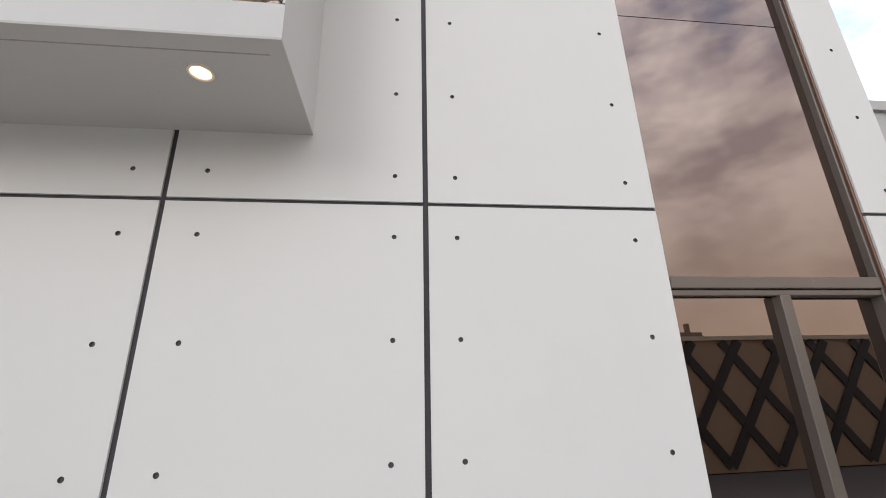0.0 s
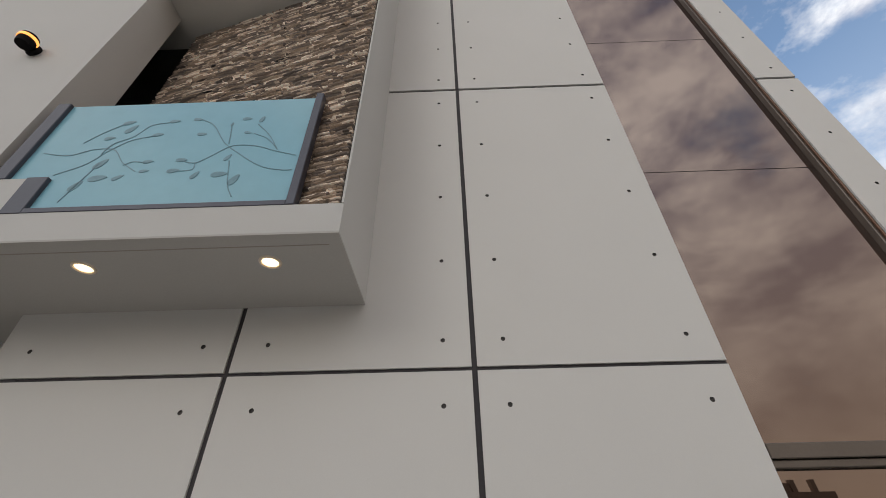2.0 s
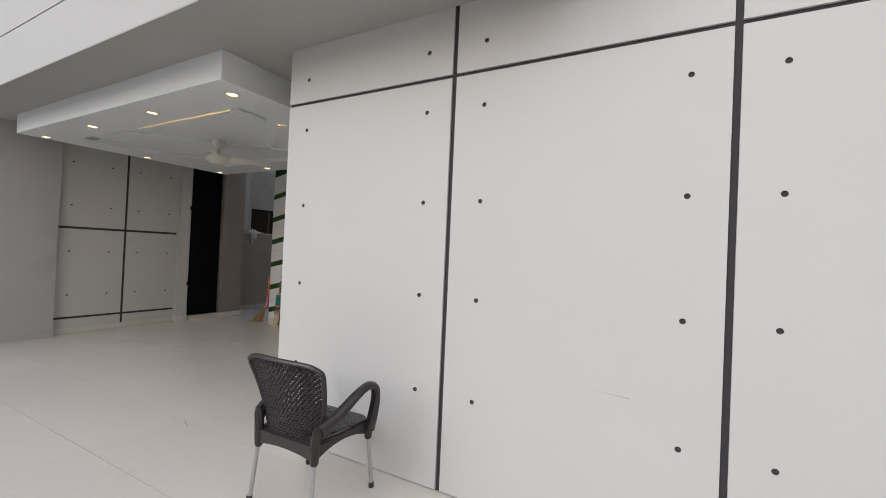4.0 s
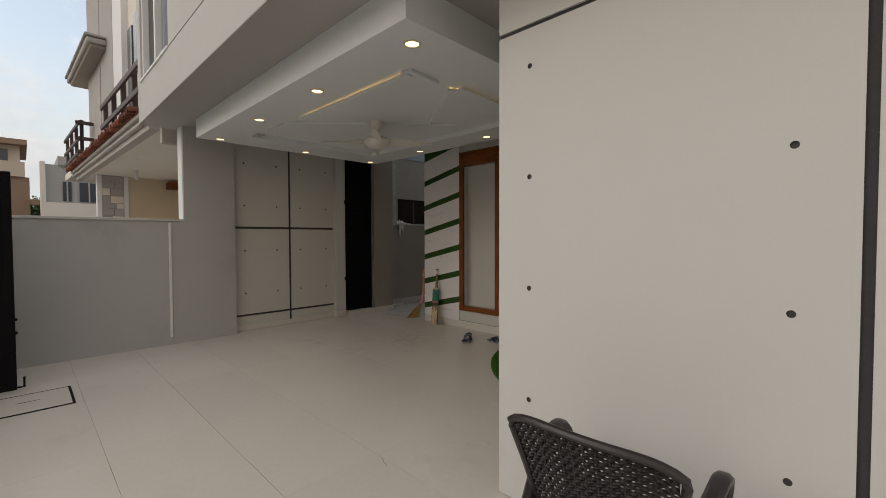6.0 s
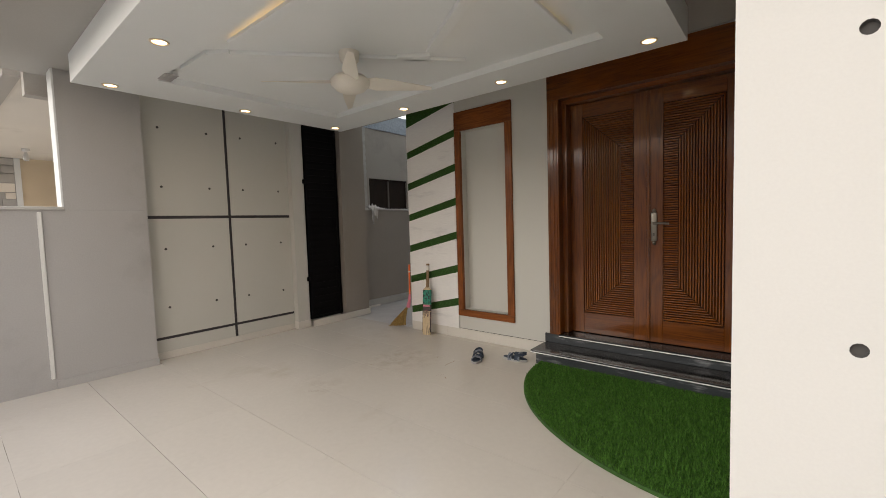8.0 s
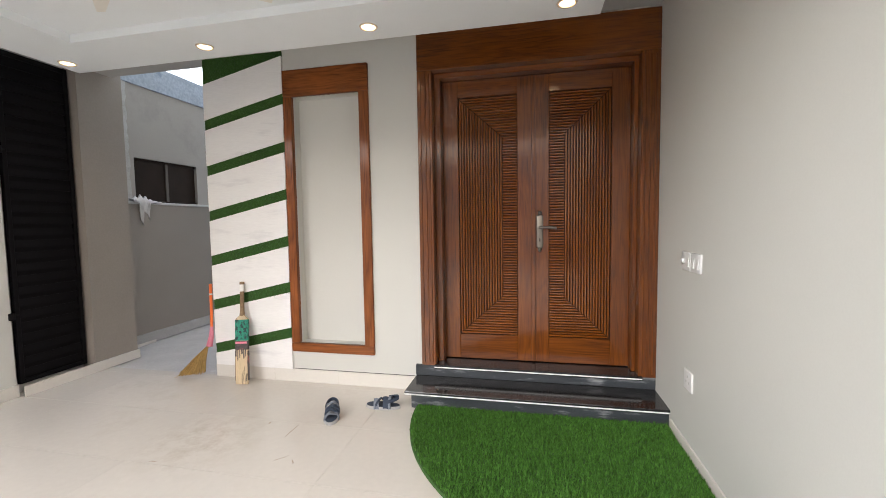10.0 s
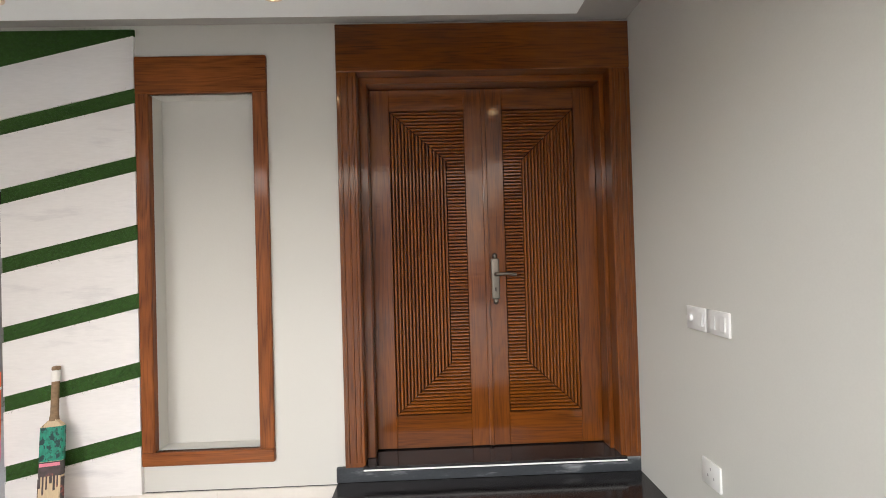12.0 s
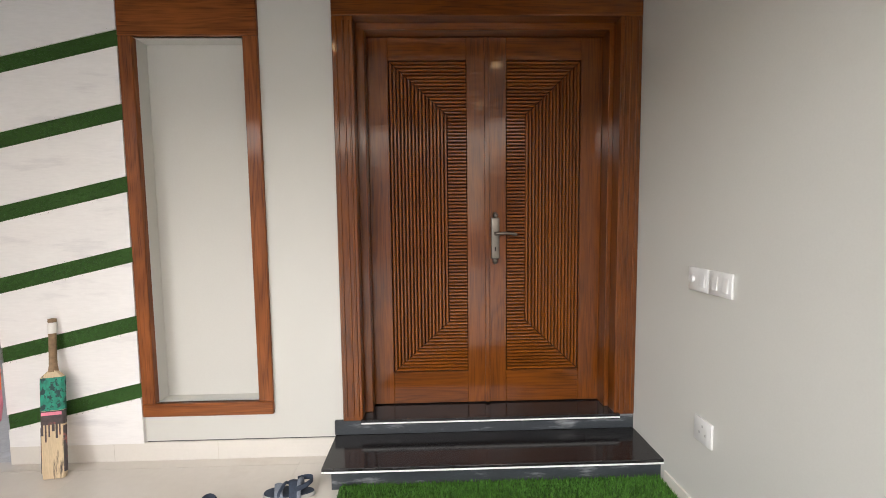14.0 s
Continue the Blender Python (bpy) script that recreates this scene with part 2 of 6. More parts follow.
GROUT = mat("grout", (0.55, 0.51, 0.45), 0.9, vary=0.1, scale=9, dirt=((0.10, 0.085, 0.07), 0.50, 0.58, 0.9))
SKIRT = mat("skirting_tile", (0.66, 0.63, 0.58), 0.3, vary=0.03, scale=4, bump=0.01)
MARBLE = mat("white_marble", (0.80, 0.79, 0.78), 0.35, vary=0.05, scale=1.5, fine=30, bump=0.01, stretch=(0.6, 1, 3.2),
             dirt=((0.60, 0.59, 0.60), 0.56, 0.74, 2.2))
GRANITE = mat("black_granite", (0.018, 0.017, 0.018), 0.13, vary=0.45, scale=30, fine=320, bump=0.0, spec=0.6)
GRANITE_RISER = mat("dusty_granite", (0.036, 0.042, 0.048), 0.42, vary=0.4, scale=7, fine=80, bump=0.08, stretch=(0.5, 1, 2.5), dirt=((0.30, 0.31, 0.32), 0.56, 0.72, 7.0))
STRIPE = mat("white_inlay", (0.82, 0.82, 0.80), 0.4, vary=0.03)
TURF = mat("artificial_grass", (0.066, 0.168, 0.026), 0.8, vary=0.3, scale=30, island=0.45, bump=0, spec=0.15)
TURF_BASE = mat("turf_backing", (0.035, 0.095, 0.016), 0.9, vary=0.3, scale=50)
WOOD_V = wood("stained_wood_upright", (0.032, 0.0058, 0.0004), (0.188, 0.050, 0.0028), 'z', 0.42, 0.8, 0.6)
WOOD_H = wood("stained_wood_level", (0.032, 0.0058, 0.0004), (0.188, 0.050, 0.0028), 'x', 0.42, 0.8, 0.6)
REED_V = wood("reed_wood_upright", (0.036, 0.0068, 0.0004), (0.215, 0.058, 0.0032), 'z', 0.40, 0.8, 0.35)
REED_H = wood("reed_wood_level", (0.036, 0.0068, 0.0004), (0.215, 0.058, 0.0032), 'x', 0.40, 0.8, 0.35)
# stained wood with the shade of the carved grooves put into its colour
GROOVE_SHADE = wood("stained_wood_with_groove_shade", (0.006, 0.0015, 0.0003), (0.022, 0.0055, 0.0006), 'z', 0.7, 0.0, 0.4)
WOOD_F = wood("red_brown_frame_wood", (0.085, 0.020, 0.004), (0.27, 0.082, 0.017), 'z', 0.45, 0.2, 0.8)
WOOD_FH = wood("red_brown_frame_wood_level", (0.085, 0.020, 0.004), (0.27, 0.082, 0.017), 'x', 0.45, 0.2, 0.8)
BRONZE = mat("bronze_aluminium", (0.14, 0.118, 0.10), 0.42, 0.3, vary=0.08, scale=5, fine=80, bump=0.02, dirt=((0.3, 0.28, 0.26), 0.66, 0.8, 14))
LIP = mat("red_brown_frame_lip", (0.15, 0.075, 0.045), 0.35, 0.2, vary=0.08, scale=5)
GLASS = tinted_glass("bronze_glass", (0.300, 0.246, 0.222), (0.10, 0.06, 0.04), 0.8)
OPENING_DARK = mat("dark_brown_opening", (0.022, 0.014, 0.010), 0.6, vary=0.3, scale=6, spec=0.12)
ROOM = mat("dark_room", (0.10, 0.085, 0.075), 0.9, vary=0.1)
FROST = mat("frosted_glass", (0.20, 0.43, 0.525), 0.22, vary=0.05, scale=1.5, fine=8, bump=0.0, spec=0.5)
ETCH = mat("etched_leaf", (0.11, 0.24, 0.29), 0.5, vary=0.2, scale=20)
CHARCOAL = mat("charcoal_aluminium", (0.055, 0.058, 0.075), 0.4, 0.3, vary=0.1, scale=8)
BLACK = mat("black_steel", (0.005, 0.0044, 0.0052), 0.8, 0.0, vary=0.35, scale=4, fine=60, bump=0.05, spec=0.12)
BLACKVOID = mat("near_black_recess", (0.008, 0.008, 0.010), 0.25, vary=0.2)
STONE = mat("ledge_stone", (0.56, 0.50, 0.44), 0.7, vary=0.35, scale=9, fine=70, bump=0.6, dirt=((0.42, 0.27, 0.12), 0.62, 0.8, 6.0))
sn, sl = STONE.node_tree.nodes, STONE.node_tree.links
s_geo, s_ramp, s_mix = sn.new("ShaderNodeNewGeometry"), sn.new("ShaderNodeValToRGB"), sn.new("ShaderNodeMix")
s_mix.data_type, s_mix.blend_type = 'RGBA', 'MULTIPLY'
s_mix.inputs[0].default_value = 1.0
# random stone tones; the last stop paints white glints onto some stones
for pos, c in ((0.0, (0.30, 0.29, 0.30)), (0.3, (0.48, 0.44, 0.42)), (0.55, (0.70, 0.61, 0.53)), (0.78, (1.05, 0.94, 0.84)), (0.86, (1.95, 1.92, 1.88))):
    e = s_ramp.color_ramp.elements.new(pos)
    e.color = (*c, 1)
s_ramp.color_ramp.elements.remove(s_ramp.color_ramp.elements[-1])
sl.new(s_geo.outputs["Random Per Island"], s_ramp.inputs[0])
s_in = sn["Principled BSDF"].inputs["Base Color"]
sl.new(s_in.links[0].from_socket, s_mix.inputs[6])
sl.new(s_ramp.outputs[0], s_mix.inputs[7])
sl.new(s_mix.outputs[2], s_in)
STONE_BACK = mat("stone_mortar", (0.05, 0.045, 0.04), 0.9, vary=0.3)
LAMP_ON = glow("downlight_glow", (1.0, 0.70, 0.38), 4.0)
LED = glow("led_strip_glow", (1.0, 0.60, 0.22), 3.2)
RING_ON = glow("lamp_ring_glow", (1.0, 0.40, 0.09), 2.2)
CHROME = mat("satin_nickel", (0.19, 0.172, 0.145), 0.36, 0.9, vary=0.12, scale=30, fine=200, bump=0.02)
LEGMETAL = mat("grey_leg_metal", (0.44, 0.43, 0.43), 0.4, 0.6, vary=0.1, scale=20)
PLASTIC = mat("dark_brown_plastic", (0.024, 0.019, 0.019), 0.33, vary=0.15, scale=12, fine=90, bump=0.04)
WHITE_PLASTIC = mat("white_plastic", (0.70, 0.70, 0.69), 0.35, vary=0.015)
FANMAT = mat("cream_fan_enamel", (0.74, 0.71, 0.64), 0.35, vary=0.03)
WILLOW = mat("worn_willow", (0.60, 0.47, 0.30), 0.6, vary=0.16, scale=9, fine=60, stretch=(4, 4, 0.6), dirt=((0.07, 0.055, 0.045), 0.56, 0.66, 9.0))
GREENFOIL = mat("green_sticker", (0.020, 0.25, 0.17), 0.4, vary=0.4, scale=30, stretch=(1, 1, 0.6), dirt=((0.012, 0.045, 0.045), 0.50, 0.55, 42))
DARKFOIL = mat("dark_worn_sticker", (0.07, 0.055, 0.055), 0.55, vary=0.3, scale=30, dirt=((0.42, 0.12, 0.10), 0.58, 0.66, 12))
GRIP = mat("brown_grip", (0.24, 0.16, 0.09), 0.75, vary=0.2, scale=60)
GRIP_TIP = mat("white_tape", (0.75, 0.74, 0.70), 0.6, vary=0.08)
STRAW = mat("broom_straw", (0.42, 0.28, 0.10), 0.85, vary=0.3, scale=30, island=0.35)
ORANGE = mat("orange_plastic", (0.85, 0.17, 0.035), 0.4, vary=0.06)
PINK = mat("pink_plastic", (0.72, 0.22, 0.30), 0.45, vary=0.15, scale=18)
SANDAL = mat("navy_sandal_fabric", (0.026, 0.038, 0.062), 0.8, vary=0.3, scale=40, fine=200, bump=0.15)
SANDAL_GREY = mat("grey_sandal_strap", (0.15, 0.17, 0.205), 0.75, vary=0.25, scale=40, fine=200, bump=0.15)
SOLE = mat("grey_sole_rubber", (0.36, 0.36, 0.35), 0.7, vary=0.12, scale=30)
RAWBEAM = mat("raw_concrete_beam", (0.36, 0.41, 0.47), 0.9, vary=0.25, scale=4, fine=30, bump=0.3, dirt=((0.20, 0.25, 0.32), 0.55, 0.7, 4))
ALLEY = mat("rough_cement", (0.42, 0.41, 0.395), 0.9, vary=0.12, scale=5, fine=60, bump=0.3, dirt=((0.55, 0.55, 0.56), 0.58, 0.75, 3))
PASSAGE = mat("passage_wall_paint", (0.34, 0.315, 0.285), 0.8, vary=0.06, scale=1.4, fine=80, bump=0.06, dirt=((0.24, 0.22, 0.20), 0.55, 0.8, 1.3))
DARKGREY = mat("dark_grey_plaster", (0.29, 0.258, 0.228), 0.85, vary=0.08, scale=2, fine=70, bump=0.1)
CLOTH = mat("white_rag", (0.62, 0.60, 0.59), 0.9, vary=0.12, scale=14, fine=150, bump=0.2)
CREAM = mat("cream_plaster", (0.66, 0.56, 0.42), 0.8, vary=0.06, scale=1.5)
CREAMLIGHT = mat("pale_plaster", (0.74, 0.70, 0.64), 0.8, vary=0.06, scale=1.0, dirt=((0.50, 0.46, 0.40), 0.58, 0.8, 0.8))
TAUPE = mat("taupe_plaster", (0.33, 0.29, 0.25), 0.8, vary=0.08, scale=1.0)
TERRA = mat("terracotta", (0.25, 0.085, 0.05), 0.85, vary=0.3, scale=7, objvary=0.45, bump=0.15)
TERRA_BED = mat("tile_bed_mortar", (0.16, 0.075, 0.05), 0.9, vary=0.3, scale=9)
BEAMGREY = mat("pale_grey_render", (0.44, 0.42, 0.39), 0.8, vary=0.06, scale=2)
FARBROWN = mat("far_brown_wall", (0.27, 0.185, 0.125), 0.85, vary=0.1, scale=0.6)
RAILWOOD = mat("dark_rail_wood", (0.065, 0.045, 0.045), 0.6, vary=0.2, scale=6)
WINDARK = mat("far_window_glass", (0.05, 0.06, 0.08), 0.12, vary=0.15, scale=1)
FARWALL = mat("far_wall", (0.50, 0.42, 0.33), 0.85, vary=0.08, scale=0.5)
FARGREY = mat("far_grey_wall", (0.40, 0.395, 0.385), 0.85, vary=0.08, scale=0.5)
STREET = mat("street_ground", (0.16, 0.15, 0.14), 0.95, vary=0.2, scale=0.6, fine=20, bump=0.3)
LATTICE = mat("lattice_dark_bar", (0.055, 0.045, 0.04), 0.6, vary=0.15)
LATTICE_BACK = mat("lattice_tan_panel", (0.42, 0.30, 0.19), 0.7, vary=0.08, scale=2)
CURTAIN = mat("grey_curtain", (0.34, 0.37, 0.42), 0.85, vary=0.15, scale=8, stretch=(6, 6, 0.5))
LEAF = mat("tree_leaf", (0.05, 0.10, 0.03), 0.7, vary=0.3, island=0.4)
BARK = mat("bark", (0.12, 0.085, 0.06), 0.9, vary=0.3)
GRASSGREEN_STRIP = mat("grass_strip", (0.028, 0.105, 0.016), 0.7, vary=0.3, scale=20, island=0.5, bump=0)


# ---------------------------------------------------------------- mesh helpers
def bx(bm, x0, x1, y0, y1, z0, z1, slot=0):
    vs = [bm.verts.new((x, y, z)) for x in (x0, x1) for y in (y0, y1) for z in (z0, z1)]
    for q in ((0, 1, 3, 2), (4, 6, 7, 5), (0, 4, 5, 1), (2, 3, 7, 6), (0, 2, 6, 4), (1, 5, 7, 3)):
        bm.faces.new([vs[i] for i in q]).material_index = slot
    return vs


def boxbm(x0, x1, y0, y1, z0, z1, bevel=0.0, segs=2):
    bm = bmesh.new()
    bx(bm, x0, x1, y0, y1, z0, z1)
    if bevel:
        bmesh.ops.bevel(bm, geom=bm.edges[:], offset=bevel, segments=segs, affect='EDGES', profile=0.5)
    return bm


def finish(name, bm, materials, smooth=False):
    bmesh.ops.recalc_face_normals(bm, faces=bm.faces[:])
    me = bpy.data.meshes.new(name)
    bm.to_mesh(me)
    bm.free()
    for m in (materials if isinstance(materials, (list, tuple)) else [materials]):
        me.materials.append(m)
    if smooth:
        me.shade_smooth()
        me.set_sharp_from_angle(angle=radians(38))
    return me


def part(name, bm, material, parent, label="", smooth=False):
    ob = new(name, finish(name, bm, material, smooth))
    ob.parent = parent
    if label:
        ob["label"] = label
    return ob


def thing(name, label, category, group="", at=(0, 0, 0), rz=0.0):
    ob = new(name)
    ob.empty_display_size = 0.1
    ob.matrix_world = pose(*at, 0, 0, rz)
    return tagged(ob, label, category, group)


def solid(name, bm, material, label, category, smooth=False, kind="", group=""):
    return tagged(new(name, finish(name, bm, material, smooth)), label, category, group, kind)


def structure(name, bm, material, label, category):
    return solid(name, bm, material, label, category, kind="structure")


def tube(bm, pts, r, sides=8, taper=None, cap=True):
    """A round bar along a line of points."""
    pts = [Vector(p) for p in pts]
    rings = []
    for i, p in enumerate(pts):
        d = (pts[min(i + 1, len(pts) - 1)] - pts[max(i - 1, 0)]).normalized()
        u = d.cross(Vector((0, 0, 1)))
        if u.length < 0.05:
            u = d.cross(Vector((1, 0, 0)))
        u.normalize()
        v = d.cross(u)
        rr = r if taper is None else r * taper[i]
        rings.append([bm.verts.new(p + rr * (math.cos(a) * u + math.sin(a) * v)) for a in [2 * math.pi * k / sides for k in range(sides)]])
    for a, b in zip(rings, rings[1:]):
        for k in range(sides):
            bm.faces.new((a[k], a[(k + 1) % sides], b[(k + 1) % sides], b[k]))
    if cap:
        bm.faces.new(rings[0])
        bm.faces.new(rings[-1])


def lathe(bm, profile, centre=(0, 0, 0), sides=24):
    """Turned shape: profile of (radius, height)."""
    cx, cy, cz = centre
    rings = []
    for r, z in profile:
        rings.append([bm.verts.new((cx + max(r, 1e-4) * math.cos(2 * math.pi * k / sides), cy + max(r, 1e-4) * math.sin(2 * math.pi * k / sides), cz + z)) for k in range(sides)])
    for a, b in zip(rings, rings[1:]):
        for k in range(sides):
            bm.faces.new((a[k], a[(k + 1) % sides], b[(k + 1) % sides], b[k]))
    bm.faces.new(rings[0])
    bm.faces.new(rings[-1])


def slab_outline(bm, pts, z0, z1):
    """An upright prism over a plan outline."""
    lo = [bm.verts.new((x, y, z0)) for x, y in pts]
    hi = [bm.verts.new((x, y, z1)) for x, y in pts]
    bm.faces.new(lo)
    bm.faces.new(hi)
    for i in range(len(pts)):
        j = (i + 1) % len(pts)
        bm.faces.new((lo[i], lo[j], hi[j], hi[i]))


def smoothline(pts, steps=6):
    """Catmull-Rom through points."""
    P = [Vector(p) for p in pts]
    P = [P[0] * 2 - P[1]] + P + [P[-1] * 2 - P[-2]]
    out = []
    for i in range(1, len(P) - 2):
        for k in range(steps):
            t = k / steps
            a, b, c, d = P[i - 1:i + 3]
            out.append(0.5 * (2 * b + (c - a) * t + (2 * a - 5 * b + 4 * c - d) * t * t + (3 * b - a - 3 * c + d) * t ** 3))
    out.append(P[-2])
    return out


def holed_panel(w, h, thick, holes, r=0.0135):
    """A board in the local xz plane, front at y=0, with round fixing holes; slot 1 lines the holes."""
    bm = bmesh.new()
    s = 0.035
    xs = sorted({0.0, w} | {round(x + d, 4) for x, z in holes for d in (-s, s)})
    zs = sorted({0.0, h} | {round(z + d, 4) for x, z in holes for d in (-s, s)})
    grid = {}

    def v(x, z):
        if (x, z) not in grid:
            grid[x, z] = bm.verts.new((x, 0, z))
        return grid[x, z]

    for x0, x1 in zip(xs, xs[1:]):
        for z0, z1 in zip(zs, zs[1:]):
            inside = [(hx, hz) for hx, hz in holes if x0 < hx < x1 and z0 < hz < z1]
            corner = [v(x0, z0), v(x1, z0), v(x1, z1), v(x0, z1)]
            if not inside:
                bm.faces.new(corner)
                continue
            hx, hz = inside[0]
            rim, deep = [], []
            for k in range(12):
                a = math.radians(225 + 30 * k)
                rim.append(bm.verts.new((hx + r * math.cos(a), 0, hz + r * math.sin(a))))
                deep.append(bm.verts.new((hx + r * 0.9 * math.cos(a), 0.010, hz + r * 0.9 * math.sin(a))))
            for c in range(4):
                i = 3 * c
                bm.faces.new((corner[c], rim[i + 1], rim[i]))
                j = (i + 3) % 12
                bm.faces.new((corner[c], corner[(c + 1) % 4], rim[j], rim[i + 2], rim[i + 1]))
            for k in range(12):
                bm.faces.new((rim[k], rim[(k + 1) % 12], deep[(k + 1) % 12], deep[k])).material_index = 1
            bm.faces.new(deep).material_index = 1
    for a, b in (((0, 0), (w, 0)), ((w, 0), (w, h)), ((w, h), (0, h)), ((0, h), (0, 0))):
        q = [bm.verts.new((a[0], 0, a[1])), bm.verts.new((b[0], 0, b[1])), bm.verts.new((b[0], thick, b[1])), bm.verts.new((a[0], thick, a[1]))]
        bm.faces.new(q)
    return bm


# ---------------------------------------------------------------- plan
YP = 2.705        # face of the panelled front wall
XR = -3.205       # face of the porch side wall
YB = 5.65         # face of the porch back wall
XL = -8.20        # face of the boundary wall
TOP = 8.6         # top of the facade
SOFFIT = 2.885    # underside of the upper floor

# ground and floor
bm = bmesh.new()
bx(bm, -120, 120, -120, 120, -0.6, -0.12)
structure("ground", bm, STREET, "dusty grey street ground beyond the plot", "ground")
floor = structure("floor", boxbm(-8.6, 3.402, -3.079, YB + 0.02, -0.12, -0.0045), GROUT, "cream porcelain floor tiles with thin dark joints", "floor")
structure("alley_floor", boxbm(-8.75, -6.95, YB + 0.02, 12.0, -0.12, -0.012), ALLEY, "rough grey cement floor of the side passage", "floor")

# house body: backing of the front wall, side walls, roof
structure("wall_front", boxbm(-3.0, 0.975, YP + 0.014, YP + 0.22, 0, TOP), GROOVE, "dark grey backing seen in the joints between the panels", "wall")
structure("wall_porch_side", boxbm(XR, -3.0, YP + 0.014, YB + 0.2, 0, SOFFIT), PAINT, "plain warm grey painted porch wall", "wall")
structure("joint_backing", boxbm(XR + 0.002, -3.0, YP + 0.0115, YP + 0.0142, 2.4535, 2.4765), GROOVE, "dark backing in the joint at the wall end", "groove")
structure("wall_pier", boxbm(2.40, 2.77, YP + 0.014, YP + 0.22, 0, TOP), GROOVE, "narrow pier beside the tall window", "wall")
structure("wall_window_head", boxbm(0.975, 2.40, YP, YP + 0.22, 8.06, TOP), PAINT, "painted wall over the tall window", "wall")
structure("wall_window_apron", boxbm(0.975, 2.40, YP, YP + 0.22, 0, 0.34), PAINT, "painted wall under the tall window", "wall")
structure("wall_house_east", boxbm(2.57, 2.77, YP + 0.22, 10.0, 0, TOP), PAINT, "plain painted outer wall of the house", "wall")
structure("wall_house_back", boxbm(-6.95, 2.77, 10.0, 10.2, 0, TOP), PAINT, "plain painted rear wall of the house", "wall")
# unlit interior: its dimness is put into the dark lining colour
structure("room_lining", boxbm(-2.99, 2.56, 5.9, 6.0, 0, TOP), ROOM, "inner wall behind the tinted window, coloured dark as if unlit", "wall")
structure("roof", boxbm(-8.55, 2.8, 2.95, 5.9, TOP, TOP + 0.2), FASCIA, "flat concrete roof slab", "roof")
structure("roof_rear", boxbm(-6.97, 2.8, 5.9, 10.2, TOP, TOP + 0.2), FASCIA, "flat concrete roof slab over the rear", "roof")
structure("ceiling_room", boxbm(-2.99, 2.56, YP + 0.23, 5.9, 8.1, 8.2), ROOM, "ceiling inside the room, coloured dark as if unlit", "ceiling")

# panels on the front wall
JX = (XR, -1.805, -0.411, 0.975)
JZ = (0.007, 2.465, 5.19, 7.90, TOP)
HZ = ((0.567, 1.143, 1.71, 2.265), (2.636, 3.20, 3.785, 4.378, 4.978), (5.366, 5.963, 6.55, 7.174, 7.72), (8.1,))
wall_panels = thing("panel_cladding", "off-white cement board panels with dark joints and round fixing holes", "wall panels", at=(0, YP, 0))


def add_panel(x0, x1, row, columns, z1=None):
    gx = 0.0155
    gap_low, gap_high = (0.0115 if row == 1 else 0.017), (0.0115 if row == 0 else 0.017)
    a = x0 + (0 if x0 in (XR, 2.40, -1.06) else gx)
    b = x1 - (0 if x1 in (0.975, 2.77) else gx)
    lo = JZ[row] + (gap_low if row else 0)
    hi = (z1 or JZ[row + 1]) - (gap_high if z1 is None else 0)
    holes = [(round(c - a, 4), round(z - lo, 4)) for c in columns for z in HZ[row] if lo + 0.05 < z < hi - 0.05]
    ob = part("panel", holed_panel(b - a, hi - lo, 0.014, holes), [PANEL, PIT], wall_panels)
    ob.location = (a, 0, lo)


for row in range(4):
    if row == 0:
        add_panel(JX[0], JX[1], 0, (-3.015, -1.985))
        add_panel(JX[1], JX[2], 0, (-1.604, -0.585))
    elif row == 1:
        add_panel(JX[0], JX[1], 1, (-3.015, -1.985), SOFFIT)
        add_panel(JX[1], JX[2], 1, (-1.604, -0.585), SOFFIT)
        ob = part("panel", holed_panel(-0.4265 + 1.06, 5.173 - SOFFIT, 0.014, [(0.475, round(z - SOFFIT, 4)) for z in HZ[1][1:]]), [PANEL, PIT], wall_panels)
        ob.location = (-1.06, 0, SOFFIT)
    else:
        add_panel(-1.06, JX[2], row, (-0.585,))
    add_panel(JX[2], JX[3], row, (-0.237, 0.812))
    add_panel(2.40, 2.77, row, (2.62,))

# tall tinted window
win = structure("window_1", boxbm(0.975, 2.40, YP + 0.16, YP + 0.22, 0.34, 0.40), BRONZE, "tall bronze-tinted window with brown aluminium frame", "window")
YG = YP + 0.075
for x0, x1, z0, z1, d in ((0.975, 0.993, 0.40, 8.06, 0), (2.37, 2.40, 0.40, 8.06, 0), (0.993, 2.37, 7.98, 8.06, 0), (0.993, 2.37, 1.985, 2.055, 0.012),
                          (0.993, 2.37, 0.40, 0.46, 0), (1.665, 1.735, 0.46, 1.945, 0.01), (0.993, 2.37, 1.945, 1.980, -0.004)):
    part("window_frame", boxbm(x0, x1, YG - 0.045 - d, YG + 0.05, z0, z1, 0.004, 1), BRONZE, win)
part("frame_lip", boxbm(2.385, 2.3985, YP + 0.012, YG - 0.046, 0.40, 8.06, 0.003, 1), LIP, win, "brown outer lip of the window frame")
for x0, x1, z0, z1 in ((0.995, 2.368, 2.058, 4.046), (0.995, 2.368, 4.054, 6.096), (0.995, 2.368, 6.104, 7.978)):
    p = part("pane", boxbm(x0, x1, YG, YG + 0.008, z0, z1), GLASS, win, "bronze-tinted mirror pane reflecting clouds")
    p.visible_shadow = False
for x0, x1, y in ((0.995, 1.69, YG + 0.006), (1.71, 2.368, YG + 0.03)):
    p = part("pane", boxbm(x0, x1, y, y + 0.008, 0.46, 1.944), GLASS, win, "bronze-tinted sliding pane")
    p.visible_shadow = False

